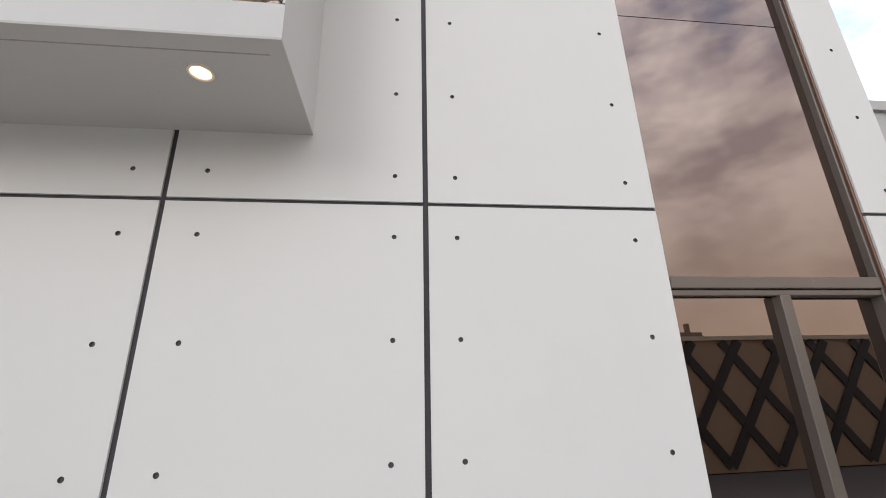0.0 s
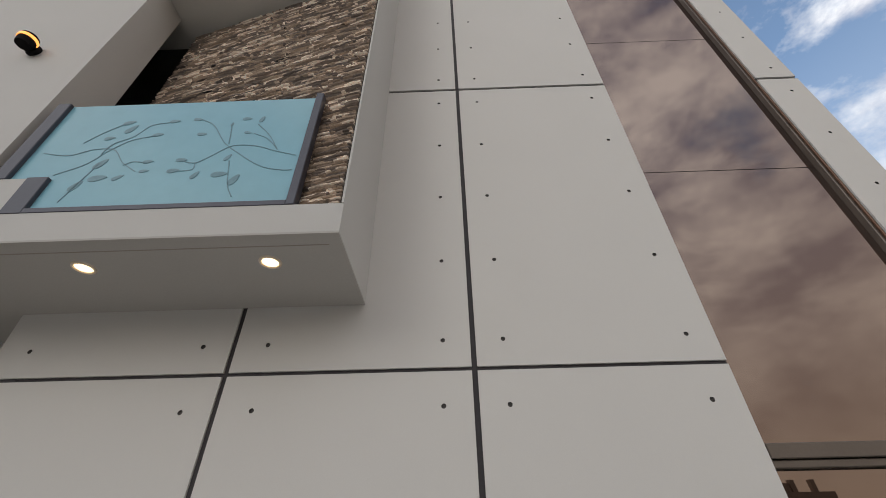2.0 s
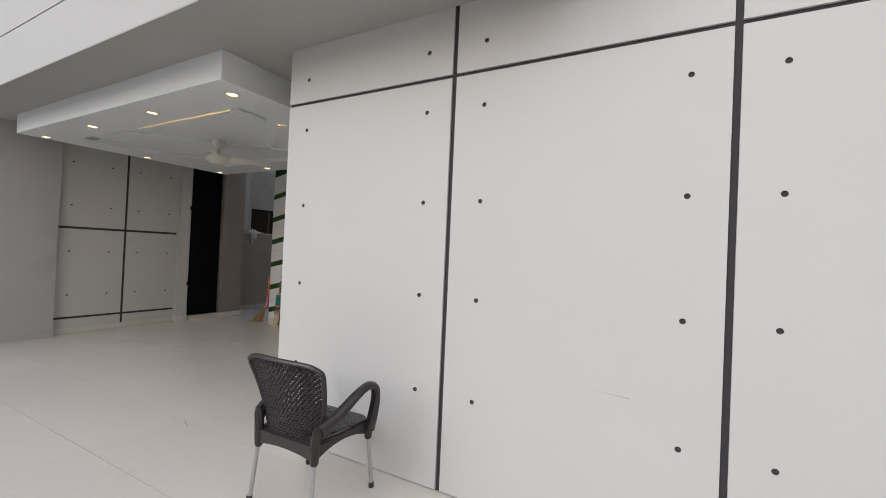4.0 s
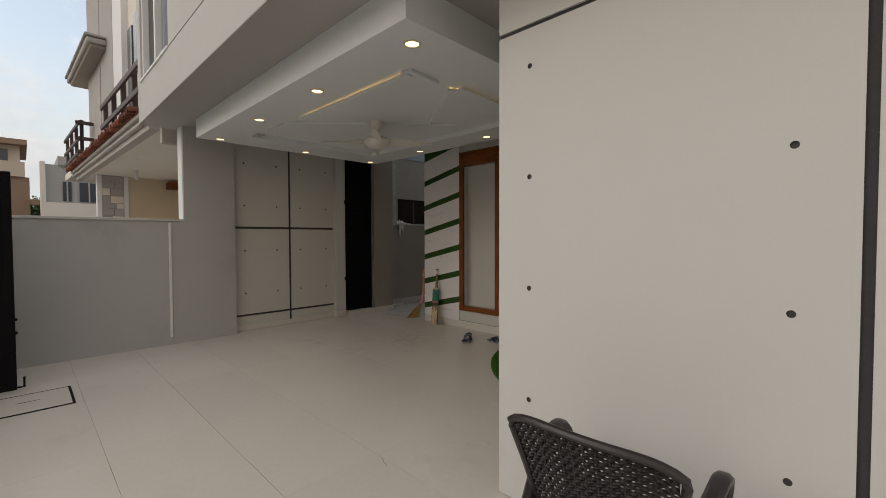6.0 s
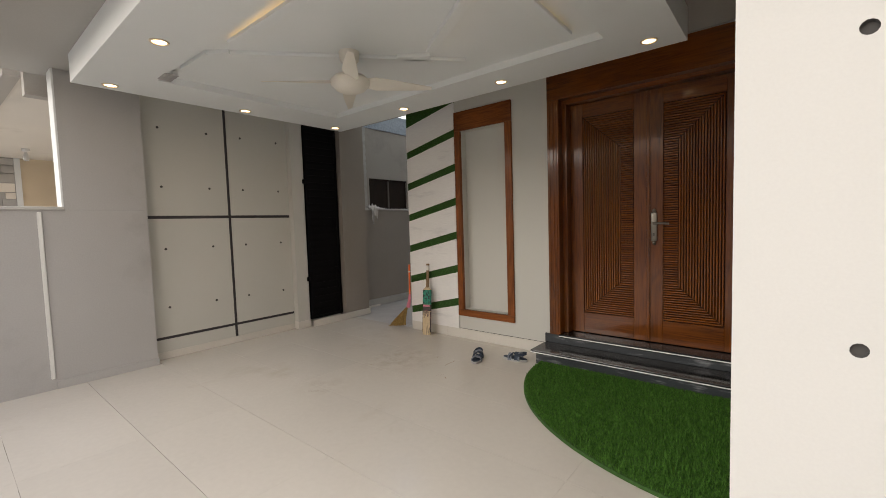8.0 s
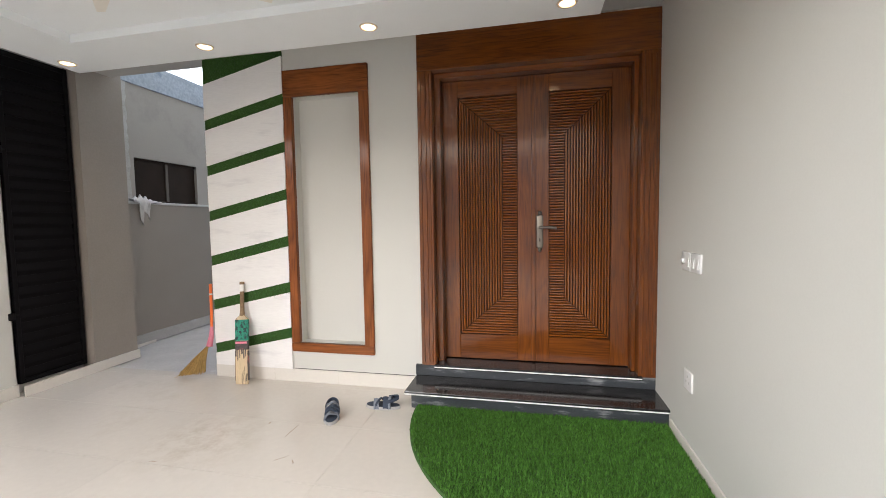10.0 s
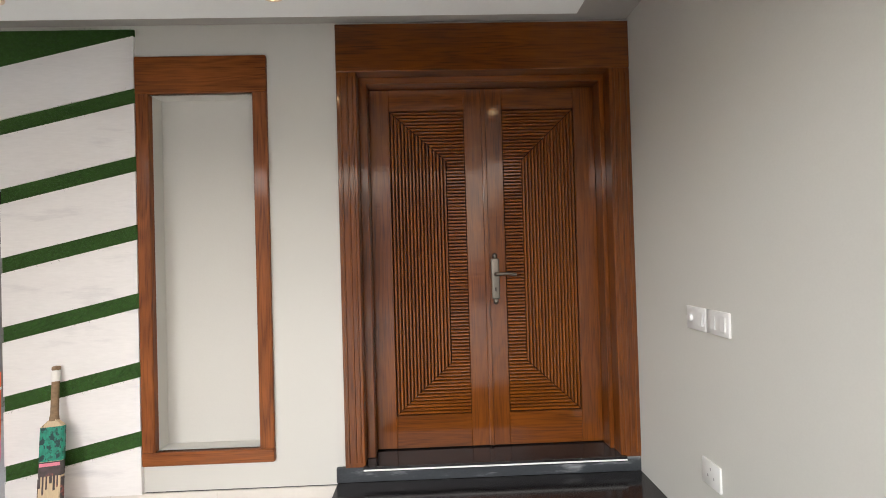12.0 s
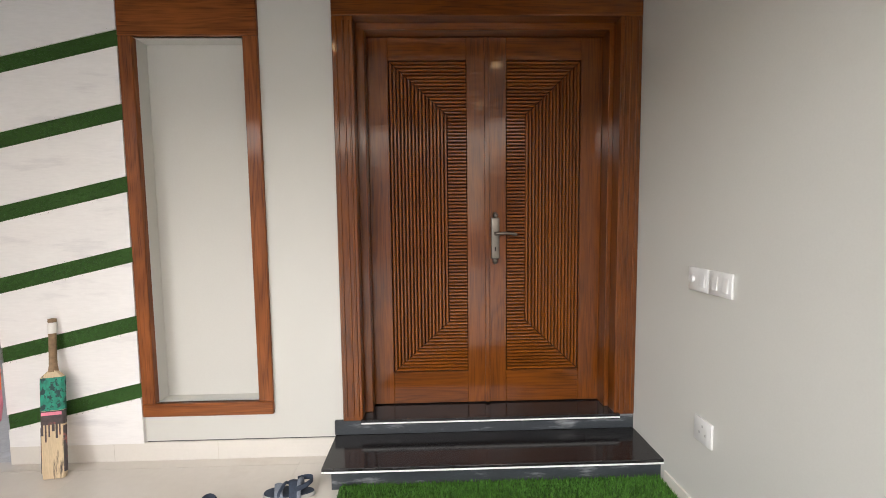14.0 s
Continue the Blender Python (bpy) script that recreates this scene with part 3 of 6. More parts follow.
# upper floor: soffit slab, bay, fin, loggia
structure("upper_slab", boxbm(-8.5, -1.06, 2.0, YP, SOFFIT + 0.012, 3.08), FASCIA, "pale painted slab edge", "ceiling")
structure("soffit", boxbm(-8.5, -1.06, 2.0, YP, SOFFIT, SOFFIT + 0.012), SOFFIT_SHADE, "plain soffit under the slab, its shade put into a darker grey", "ceiling")
# flat strip, not a cut: the groove's shade is given by its darker colour
structure("drip_groove_strip", boxbm(-2.9, -1.13, 2.088, 2.094, SOFFIT - 0.0012, SOFFIT + 0.002), DARKGREY, "thin darker strip for the shaded drip groove under the slab edge", "groove")
structure("ceiling", boxbm(-8.5, -3.0, YP, YB + 0.2, SOFFIT, 3.08), SOFFIT_SHADE, "plain porch soffit, its shade put into a darker grey", "ceiling")
structure("wall_fin", boxbm(-1.072, -1.06, 1.995, YP + 0.013, 3.08, TOP), FASCIA, "thin painted fin wall at the balcony end", "wall")
structure("wall_bay_step", boxbm(-3.15, -2.86, 2.0, 2.12, 3.08, 3.345), FASCIA, "low painted upstand at the end of the balcony", "wall")
bm = bmesh.new()
bx(bm, -6.93, -3.15, 2.0, 2.33, 3.08, 3.378)
bx(bm, -6.93, -3.15, 2.0, 2.33, 3.392, TOP)
bx(bm, -6.93, -3.16, 2.014, 2.33, 3.378, 3.392)
bx(bm, -8.5, -8.33, 2.0, 2.33, 3.08, TOP)
bx(bm, -8.33, -6.93, 2.0, 2.33, 3.08, 3.37)
bx(bm, -8.33, -6.93, 2.0, 2.33, 5.3, TOP)
structure("wall_bay", bm, FASCIA, "pale painted upper wall with a thin groove", "wall")
structure("bay_groove", boxbm(-6.92, -3.17, 2.012, 2.016, 3.379, 3.391), GROOVE, "thin dark groove across the upper wall", "groove")
structure("wall_upper_west", boxbm(-8.5, -8.3, 2.33, 5.85, 3.08, TOP), PAINT, "plain painted upper side wall", "wall")
structure("wall_upper_back", boxbm(-8.3, -3.0, 5.66, 5.85, 3.08, TOP), PAINT, "plain painted upper rear wall", "wall")
structure("loggia_ceiling", boxbm(-4.2, -1.10, 2.0, 4.2, 6.0, 6.2), PAINT, "shaded painted loggia ceiling", "ceiling")
structure("wall_above_loggia", boxbm(-3.15, -1.10, 2.0, 2.2, 6.2, TOP), FASCIA, "painted wall over the loggia", "wall")
w3 = structure("window_2", boxbm(-8.33, -6.93, 1.985, 2.06, 3.37, 3.40, 0.004, 1), WHITE_PLASTIC, "upper window with grey curtains and white frame", "window")
for x0, x1, z0, z1 in ((-8.33, -8.27, 3.40, 5.3), (-6.985, -6.93, 3.40, 5.3), (-8.27, -6.985, 5.24, 5.3), (-7.66, -7.61, 3.40, 5.24)):
    part("window_frame", boxbm(x0, x1, 2.02, 2.09, z0, z1, 0.004, 1), WHITE_PLASTIC, w3)
bm = bmesh.new()
prev = None
for k in range(57):
    x = -8.27 + 1.285 * k / 56
    y = 2.17 + 0.022 * math.sin(k * 1.35) + 0.01 * math.sin(k * 0.5)
    cur = (bm.verts.new((x, y, 3.41)), bm.verts.new((x, y, 5.24)))
    if prev:
        bm.faces.new((prev[0], cur[0], cur[1], prev[1]))
    prev = cur
part("curtain", bm, CURTAIN, w3, "grey pleated curtain behind the glass", True)

# stone-clad loggia wall
SA, SB = Vector((-1.088, 2.03)), Vector((-3.07, 2.52))
SL = (SB - SA).length
SD = (SB - SA).normalized()
SN = Vector((SD.y, -SD.x))
if SN.y > 0:
    SN = -SN
rock = thing("stone_cladding", "rough split-face brown and grey ledge stone cladding", "stone wall", at=(SA.x, SA.y, 3.08), rz=math.degrees(math.atan2(SD.y, SD.x)))
bm = boxbm(0, SL, -0.0, 0.05, 0, 2.92) if SN.dot(Vector((-SD.y, SD.x))) < 0 else boxbm(0, SL, -0.05, 0.0, 0, 2.92)
part("mortar_bed", bm, STONE_BACK, rock)
face = -1 if SN.dot(Vector((-SD.y, SD.x))) < 0 else 1
rng = random.Random(5)
verts, faces = [], []
z = 0.0
while z < 2.91:
    h = min(rng.uniform(0.008, 0.016), 2.92 - z)
    s = -rng.uniform(0, 0.1)
    while s < SL:
        w = rng.choice((rng.uniform(0.012, 0.045), rng.uniform(0.05, 0.20)))
        a, b = max(s + 0.002, 0.0), min(s + w - 0.002, SL)
        if b - a > 0.01:
            q = rng.uniform(0.006, 0.027)
            d = [q + rng.uniform(0, 0.006) for _ in range(4)]
            base = len(verts)
            tilt = rng.uniform(-0.0015, 0.0015)
            mid = (a + b) / 2
            cols = ((a, d[0], tilt), (mid, d[1] + 0.004, 0), (b, d[2], -tilt))
            for sx, dep, tz in cols:
                verts += [(sx, 0, z + 0.001), (sx, face * dep * 0.8, z + 0.003 + tz), (sx, face * dep, z + h * 0.6 + tz), (sx, face * dep * 0.55, z + h - 0.002 + tz), (sx, 0, z + h - 0.001)]
            for c in range(2):
                for k in range(4):
                    p = base + 5 * c + k
                    faces.append((p, p + 5, p + 6, p + 1))
            faces.append(tuple(base + k for k in range(5)))
            faces.append(tuple(base + 10 + k for k in range(5)))
        s += w
    z += h
me = bpy.data.meshes.new("split_stone_face")
me.from_pydata(verts, [], faces)
me.materials.append(STONE)
stones = new("split_stone_face", me)
stones.parent = rock
stones["kind"] = "stuff"
# black panel stands in for the void here; the dark is its colour
structure("door_dark", boxbm(-4.2, -2.9, 2.62, 2.70, 3.08, 6.0), BLACKVOID, "near-black panel for the shaded balcony door recess", "door")

# glass balcony rail
rail = thing("balcony_railing", "frosted blue glass balcony panel etched with vines in a charcoal frame", "railing", at=(0, 2.0, 0))
part("glass_panel", boxbm(-2.99, -1.365, 0.020, 0.032, 3.10, 4.055, 0.002, 1), FROST, rail, "frosted pale blue glass")
part("post", boxbm(-1.365, -1.318, -0.005, 0.055, 3.08, 4.075, 0.004, 1), CHARCOAL, rail)
part("post", boxbm(-3.07, -2.985, -0.005, 0.055, 3.345, 4.06, 0.004, 1), CHARCOAL, rail)
part("bottom_rail", boxbm(-2.74, -1.365, -0.004, 0.05, 3.08, 3.115, 0.003, 1), CHARCOAL, rail)
part("step_frame", boxbm(-2.86, -2.74, -0.004, 0.05, 3.08, 3.352, 0.003, 1), CHARCOAL, rail)


def vine(points, leaves, width=0.0055):
    """Etched stem and leaves on the glass, in panel coordinates 0..1 across and up."""
    def at(u, v):
        return Vector((-2.98 + 1.61 * u, 0, 3.115 + 0.935 * v))
    bm = bmesh.new()
    line = smoothline([at(*p) for p in points], 6)
    prev = None
    for i, p in enumerate(line):
        d = (line[min(i + 1, len(line) - 1)] - line[max(i - 1, 0)]).normalized()
        nrm = Vector((-d.z, 0, d.x)) * width * 0.5
        cur = [bm.verts.new((p + nrm).to_tuple()), bm.verts.new((p - nrm).to_tuple())]
        if prev:
            bm.faces.new((prev[0], cur[0], cur[1], prev[1]))
        prev = cur
    for u, v, ang, ln in leaves:
        c = at(u, v)
        ring = []
        for k in range(14):
            a = 2 * math.pi * k / 14
            px, pz = ln * 0.62 * math.cos(a), ln * 0.27 * math.sin(a) * (1 - 0.35 * math.cos(a))
            ca, sa = math.cos(math.radians(ang)), math.sin(math.radians(ang))
            ring.append(bm.verts.new((c.x + px * ca - pz * sa, 0, c.z + px * sa + pz * ca)))
        bm.faces.new(ring)
    ex = bmesh.ops.extrude_face_region(bm, geom=bm.faces[:])
    bmesh.ops.translate(bm, vec=(0, 0.002, 0), verts=[g for g in ex["geom"] if isinstance(g, bmesh.types.BMVert)])
    o = part("etched_vine", bm, ETCH, rail, "etched grey vine with small leaves")
    o.location = (0, 0.0175, 0)


vine([(0.14, 0.29), (0.23, 0.38), (0.28, 0.50), (0.34, 0.60), (0.42, 0.64)], [(0.43, 0.65, 8, 0.055), (0.25, 0.63, 10, 0.055)])
vine([(0.04, 0.50), (0.14, 0.47), (0.22, 0.52), (0.30, 0.51), (0.36, 0.39), (0.43, 0.30)], [(0.46, 0.30, 8, 0.045), (0.38, 0.25, 35, 0.055)])
vine([(0.26, 0.47), (0.28, 0.57), (0.34, 0.64), (0.38, 0.75), (0.45, 0.78)], [(0.465, 0.79, 5, 0.055), (0.31, 0.72, 55, 0.075)])
vine([(0.16, 0.59), (0.21, 0.69), (0.27, 0.78)], [(0.285, 0.79, 15, 0.065)])
vine([(0.23, 0.06), (0.25, 0.19), (0.28, 0.39)], [(0.25, 0.19, 60, 0.075), (0.285, 0.38, 55, 0.08), (0.31, 0.25, 10, 0.085)])
vine([(0.37, 0.36), (0.40, 0.39), (0.44, 0.38)], [(0.455, 0.385, 5, 0.05)])
vine([(0.985, 0.40), (0.90, 0.45), (0.83, 0.50), (0.74, 0.51), (0.67, 0.41), (0.63, 0.36), (0.58, 0.38)], [(0.575, 0.39, 0, 0.055)])
vine([(0.985, 0.27), (0.95, 0.27), (0.87, 0.31), (0.77, 0.44), (0.70, 0.55), (0.63, 0.73), (0.57, 0.80)], [(0.555, 0.80, -8, 0.05), (0.60, 0.64, 0, 0.05)])
vine([(0.91, 0.46), (0.86, 0.57), (0.80, 0.63)], [(0.775, 0.64, -10, 0.04)])
vine([(0.91, 0.46), (0.86, 0.61), (0.80, 0.73)], [(0.75, 0.79, 0, 0.05), (0.81, 0.78, 75, 0.05)])
vine([(0.72, 0.53), (0.71, 0.64), (0.70, 0.72)], [(0.70, 0.735, 80, 0.03)])
vine([(0.81, 0.06), (0.78, 0.16), (0.75, 0.37)], [(0.74, 0.40, 60, 0.05), (0.795, 0.20, 65, 0.075), (0.735, 0.25, 5, 0.075)])
vine([(0.63, 0.36), (0.63, 0.30), (0.58, 0.29)], [(0.565, 0.295, 5, 0.06), (0.65, 0.25, 60, 0.055)])

# wall lamp on the bay
sc = thing("wall_lamp", "round dark outdoor wall lamp with a glowing ring", "lamp", at=(-3.65, 2.0, 4.77))
bm = bmesh.new()
lathe(bm, [(0.0, 0), (0.05, 0.0), (0.055, 0.015), (0.05, 0.03), (0.0, 0.032)], sides=20)
bmesh.ops.rotate(bm, matrix=Euler((radians(90), 0, 0)).to_matrix(), verts=bm.verts[:])
part("base", bm, BLACK, sc, smooth=True)
bm = bmesh.new()
lathe(bm, [(0.0, -0.05), (0.05, -0.045), (0.058, 0.0), (0.058, 0.055), (0.05, 0.065), (0.0, 0.066)], sides=20)
bmesh.ops.translate(bm, vec=(0, -0.085, 0), verts=bm.verts[:])
part("head", bm, BLACK, sc, smooth=True)
bm = bmesh.new()
lathe(bm, [(0.060, -0.012), (0.064, -0.012), (0.064, 0.012), (0.060, 0.012)], sides=24)
bmesh.ops.translate(bm, vec=(0, -0.085, 0.02), verts=bm.verts[:])
part("glow_ring", bm, RING_ON, sc, "warm glowing ring")


def downlight(x, y, z):
    """Recessed round ceiling lamp: trim ring and lit lens."""
    d = thing("downlight", "small round recessed ceiling light, lit warm white", "ceiling light", "recessed ceiling lights", (x, y, z))
    bm = bmesh.new()
    lathe(bm, [(0.044, -0.001), (0.047, -0.007), (0.057, -0.006), (0.060, 0.0), (0.044, 0.001)], sides=24)
    part("trim_ring", bm, TRIM, d, "warm-toned trim ring", smooth=True)
    bm = bmesh.new()
    lathe(bm, [(0.0, -0.0012), (0.0435, -0.0012), (0.0435, 0.0), (0.0, 0.0)], sides=24)
    part("lens", bm, LAMP_ON, d, "glowing lens")
    return d


first_light = downlight(-1.474, 2.225, SOFFIT)
copy_thing(first_light, pose(-2.469, 2.225, SOFFIT))

# dropped gypsum ceiling with motif
CZ = 2.655
drop = structure("ceiling_dropped", bmesh.new(), GYPSUM, "white dropped gypsum ceiling with a recessed centre", "ceiling")
bm = bmesh.new()
OX0, OX1, OY0, OY1 = -7.72, -3.68, 2.455, 5.18
IX0, IX1, IY0, IY1 = -7.18, -4.12, 2.92, 4.72
CR = CZ + 0.055      # recessed centre
for x0, x1, y0, y1 in ((OX0, OX1, OY0, IY0), (OX0, OX1, IY1, OY1), (OX0, IX0, IY0, IY1), (IX1, OX1, IY0, IY1)):
    bx(bm, x0, x1, y0, y1, CZ, CZ + 0.03)
bx(bm, OX0 + 0.031, OX1 - 0.031, OY0 + 0.031, OY1 - 0.031, CR, SOFFIT - 0.02)
for x0, x1, y0, y1 in ((OX0, OX1, OY0, OY0 + 0.03), (OX0, OX1, OY1 - 0.03, OY1), (OX0, OX0 + 0.03, OY0 + 0.03, OY1 - 0.03), (OX1 - 0.03, OX1, OY0 + 0.03, OY1 - 0.03)):
    bx(bm, x0, x1, y0, y1, CZ + 0.03, SOFFIT)
for x0, x1, y0, y1 in ((IX0 - 0.03, IX0, IY0, IY1), (IX1, IX1 + 0.03, IY0, IY1), (IX0, IX1, IY0 - 0.03, IY0), (IX0, IX1, IY1, IY1 + 0.03)):
    bx(bm, x0, x1, y0, y1, CZ + 0.03, CR)
bm.to_mesh(drop.data)
bm.free()
for i in range(4):
    copy_thing(first_light, pose(-7.582 + 1.23 * i, 2.69, CZ))
    copy_thing(first_light, pose(-7.582 + 1.23 * i, 4.992, CZ))
copy_thing(first_light, pose(-7.582, 3.842, CZ))
copy_thing(first_light, pose(-3.892, 3.842, CZ))


def ceiling_bar(x0, y0, x1, y1, w, lit):
    """A low gypsum motif bar close under the recessed centre, some with a light strip in the gap above it."""
    d = Vector((x1 - x0, y1 - y0, 0))
    ln = d.length
    g = thing("ceiling_motif", "white gypsum ceiling bar with a warm light strip" if lit else "white gypsum ceiling motif bar", "ceiling motif",
              "ceiling motif bars", (x0, y0, 0), math.degrees(math.atan2(d.y, d.x)))
    low = CR - 0.040 if lit else CR - 0.028
    part("bar", boxbm(0, ln, -w / 2, w / 2, low, CR - 0.016 if lit else CR - 0.001, 0.004, 2), GYPSUM, g)
    if lit:
        part("mounting_batten", boxbm(0.03, ln - 0.03, -w / 2 + 0.006, -w / 2 + 0.014, CR - 0.016, CR), GYPSUM, g)
        part("light_strip", boxbm(0.02, ln - 0.02, -w / 2 + 0.016, -w / 2 + 0.028, CR - 0.0155, CR - 0.0125), LED, g, "warm LED strip")


for x0, y0, x1, y1, w, lit in ((-4.34, 3.06, -6.10, 3.05, 0.07, True), (-4.34, 3.02, -4.38, 3.36, 0.11, False), (-5.19, 4.10, -4.34, 3.55, 0.07, True),
                               (-4.33, 4.55, -4.31, 3.58, 0.10, True), (-5.48, 4.04, -5.28, 4.20, 0.09, False), (-6.86, 3.01, -6.42, 3.02, 0.05, False),
                               (-6.42, 3.02, -6.30, 3.13, 0.06, False), (-6.30, 3.13, -5.12, 4.45, 0.03, False)):
    ceiling_bar(x0, y0, x1, y1, w, lit)
vent = thing("ceiling_vent", "small grey ceiling access plate", "ceiling vent", at=(-7.03, 2.95, CZ))
part("plate", boxbm(-0.09, 0.09, -0.05, 0.05, -0.008, 0.0, 0.003, 1), OUTWALL, vent)
for k in range(4):
    part("slat", boxbm(-0.075, 0.075, -0.038 + 0.021 * k, -0.026 + 0.021 * k, -0.012, -0.008), OUTWALL, vent)

# ceiling fan
fan = thing("ceiling_fan", "cream four-blade ceiling fan hanging at rest", "ceiling fan", at=(-5.695, 3.74, 2.465))
bm = bmesh.new()
lathe(bm, [(0.0, -0.06), (0.06, -0.056), (0.11, -0.035), (0.145, 0.0), (0.15, 0.03), (0.12, 0.06), (0.06, 0.08), (0.03, 0.09), (0.0, 0.091)], sides=32)
part("motor_housing", bm, FANMAT, fan, smooth=True)
bm = bmesh.new()
tube(bm, [(0, 0, 0.08), (0, 0, 0.21)], 0.022, 12)
lathe(bm, [(0.03, 0.14), (0.070, 0.18), (0.078, 0.2445)], sides=20)
part("rod", bm, FANMAT, fan, smooth=True)
for k in range(4):
    a = math.radians(52 + 90 * k)
    bm = bmesh.new()
    prev = None
    for i in range(13):
        t = i / 12
        r = 0.11 + 0.52 * t
        w = 0.060 * (1 - 0.72 * t ** 1.6) * min(1.0, 0.55 + 3 * t)
        pitch = -w * (0.52 - 0.2 * t)
        cur = [bm.verts.new((r, -w, 0.018 - pitch - 0.02 * t)), bm.verts.new((r, w, 0.018 + pitch - 0.02 * t)),
               bm.verts.new((r, w, 0.024 + pitch - 0.02 * t)), bm.verts.new((r, -w, 0.024 - pitch - 0.02 * t))]
        if prev:
            for q in range(4):
                bm.faces.new((prev[q], cur[q], cur[(q + 1) % 4], prev[(q + 1) % 4]))
        else:
            bm.faces.new(cur)
        prev = cur
    bm.faces.new(prev)
    bmesh.ops.rotate(bm, matrix=Matrix.Rotation(a, 3, 'Z'), verts=bm.verts[:])
    part("blade", bm, FANMAT, fan, smooth=True)

# porch back wall, with niche and doorway
bm = bmesh.new()
NX0, NX1, NZ0, NZ1 = -6.09, -5.478, 0.352, 2.47
DX0, DX1, DZ1 = -4.90, -3.29, 2.60
for x0, x1, z0, z1 in ((-6.95, NX0, 0, SOFFIT), (NX0, NX1, 0, NZ0), (NX0, NX1, NZ1, SOFFIT), (NX1, DX0, 0, SOFFIT), (DX0, DX1, DZ1, SOFFIT), (DX1, XR, 0, SOFFIT)):
    bx(bm, x0, x1, YB, YB + 0.25, z0, z1)
bx(bm, NX0, NX1, YB + 0.11, YB + 0.25, NZ0, NZ1)
structure("wall_back", bm, PAINT, "warm grey painted back wall of the porch with a niche", "wall")
structure("wall_alley_side", boxbm(-6.95, -6.75, YB + 0.25, 10.0, 0, TOP), PAINT, "plain painted house wall along the side passage", "wall")
bm = bmesh.new()
bx(bm, -6.96, -5.035, YB - 0.012, YB, 0, 0.113)
structure("baseboard_back", bm, SKIRT, "pale tile skirting along the back wall", "skirting")
structure("baseboard_side", boxbm(XR - 0.011, XR, YP + 0.02, 5.27, 0, 0.085, 0.002, 1), SKIRT, "pale tile skirting along the porch side wall", "skirting")

for x in (-6.354, -5.74):
    structure("skirting_joint", boxbm(x - 0.0012, x + 0.0012, YB - 0.0126, YB - 0.011, 0.001, 0.112), GROUT, "thin joint in the skirting", "joint")
structure("skirting_gap", boxbm(-6.16, -5.036, YB - 0.003, YB - 0.0005, 0.1132, 0.117), GROOVE, "thin dark gap over the skirting", "joint")

# niche frame
nf = thing("niche_frame", "red-brown varnished wooden frame round a tall wall niche", "wall frame", at=(0, YB, 0))
part("stile", boxbm(-6.165, -6.088, -0.022, 0.02, 0.352, 2.47, 0.004, 1), WOOD_F, nf)
part("stile", boxbm(-5.480, -5.397, -0.022, 0.02, 0.352, 2.47, 0.004, 1), WOOD_F, nf)
part("top_board", boxbm(-6.165, -5.397, -0.024, 0.02, 2.47, 2.69, 0.004, 1), WOOD_FH, nf)
part("bottom_rail", boxbm(-6.165, -5.397, -0.024, 0.02, 0.275, 0.352, 0.004, 1), WOOD_FH, nf)

# white marble strip with slanted turf bands
mb = thing("marble_strip_panel", "white marble wall strip crossed by slanting artificial grass bands", "wall panel", at=(0, YB, 0))
MX0, MX1 = -6.95, -6.17
SLOPE = 0.173 / 0.765
bounds = [0.440 + 0.404 * k for k in range(6)]


def slant(bm, za0, za1, y0, y1, ztop=2.857, zbot=0.113):
    """A sheet between two parallel slanted lines given by their height at the right edge."""
    n = 8
    for i in range(n):
        x0 = MX0 + (MX1 - MX0) * i / n
        x1 = MX0 + (MX1 - MX0) * (i + 1) / n
        lo = [max(zbot, min(ztop, za0 - SLOPE * (MX1 - x))) for x in (x0, x1)]
        hi = [max(zbot, min(ztop, za1 - SLOPE * (MX1 - x))) for x in (x0, x1)]
        if hi[0] - lo[0] < 0.002 and hi[1] - lo[1] < 0.002:
            continue
        f = [bm.verts.new(p) for p in ((x0, y0, lo[0]), (x1, y0, lo[1]), (x1, y0, hi[1]), (x0, y0, hi[0]))]
        b = [bm.verts.new(p) for p in ((x0, y1, lo[0]), (x1, y1, lo[1]), (x1, y1, hi[1]), (x0, y1, hi[0]))]
        bm.faces.new(f)
        bm.faces.new((f[0], f[1], b[1], b[0]))
        bm.faces.new((f[2], f[3], b[3], b[2]))
        if i == 0:
            bm.faces.new((f[0], f[3], b[3], b[0]))
        if i == n - 1:
            bm.faces.new((f[1], f[2], b[2], b[1]))
    bmesh.ops.remove_doubles(bm, verts=bm.verts[:], dist=0.0002)


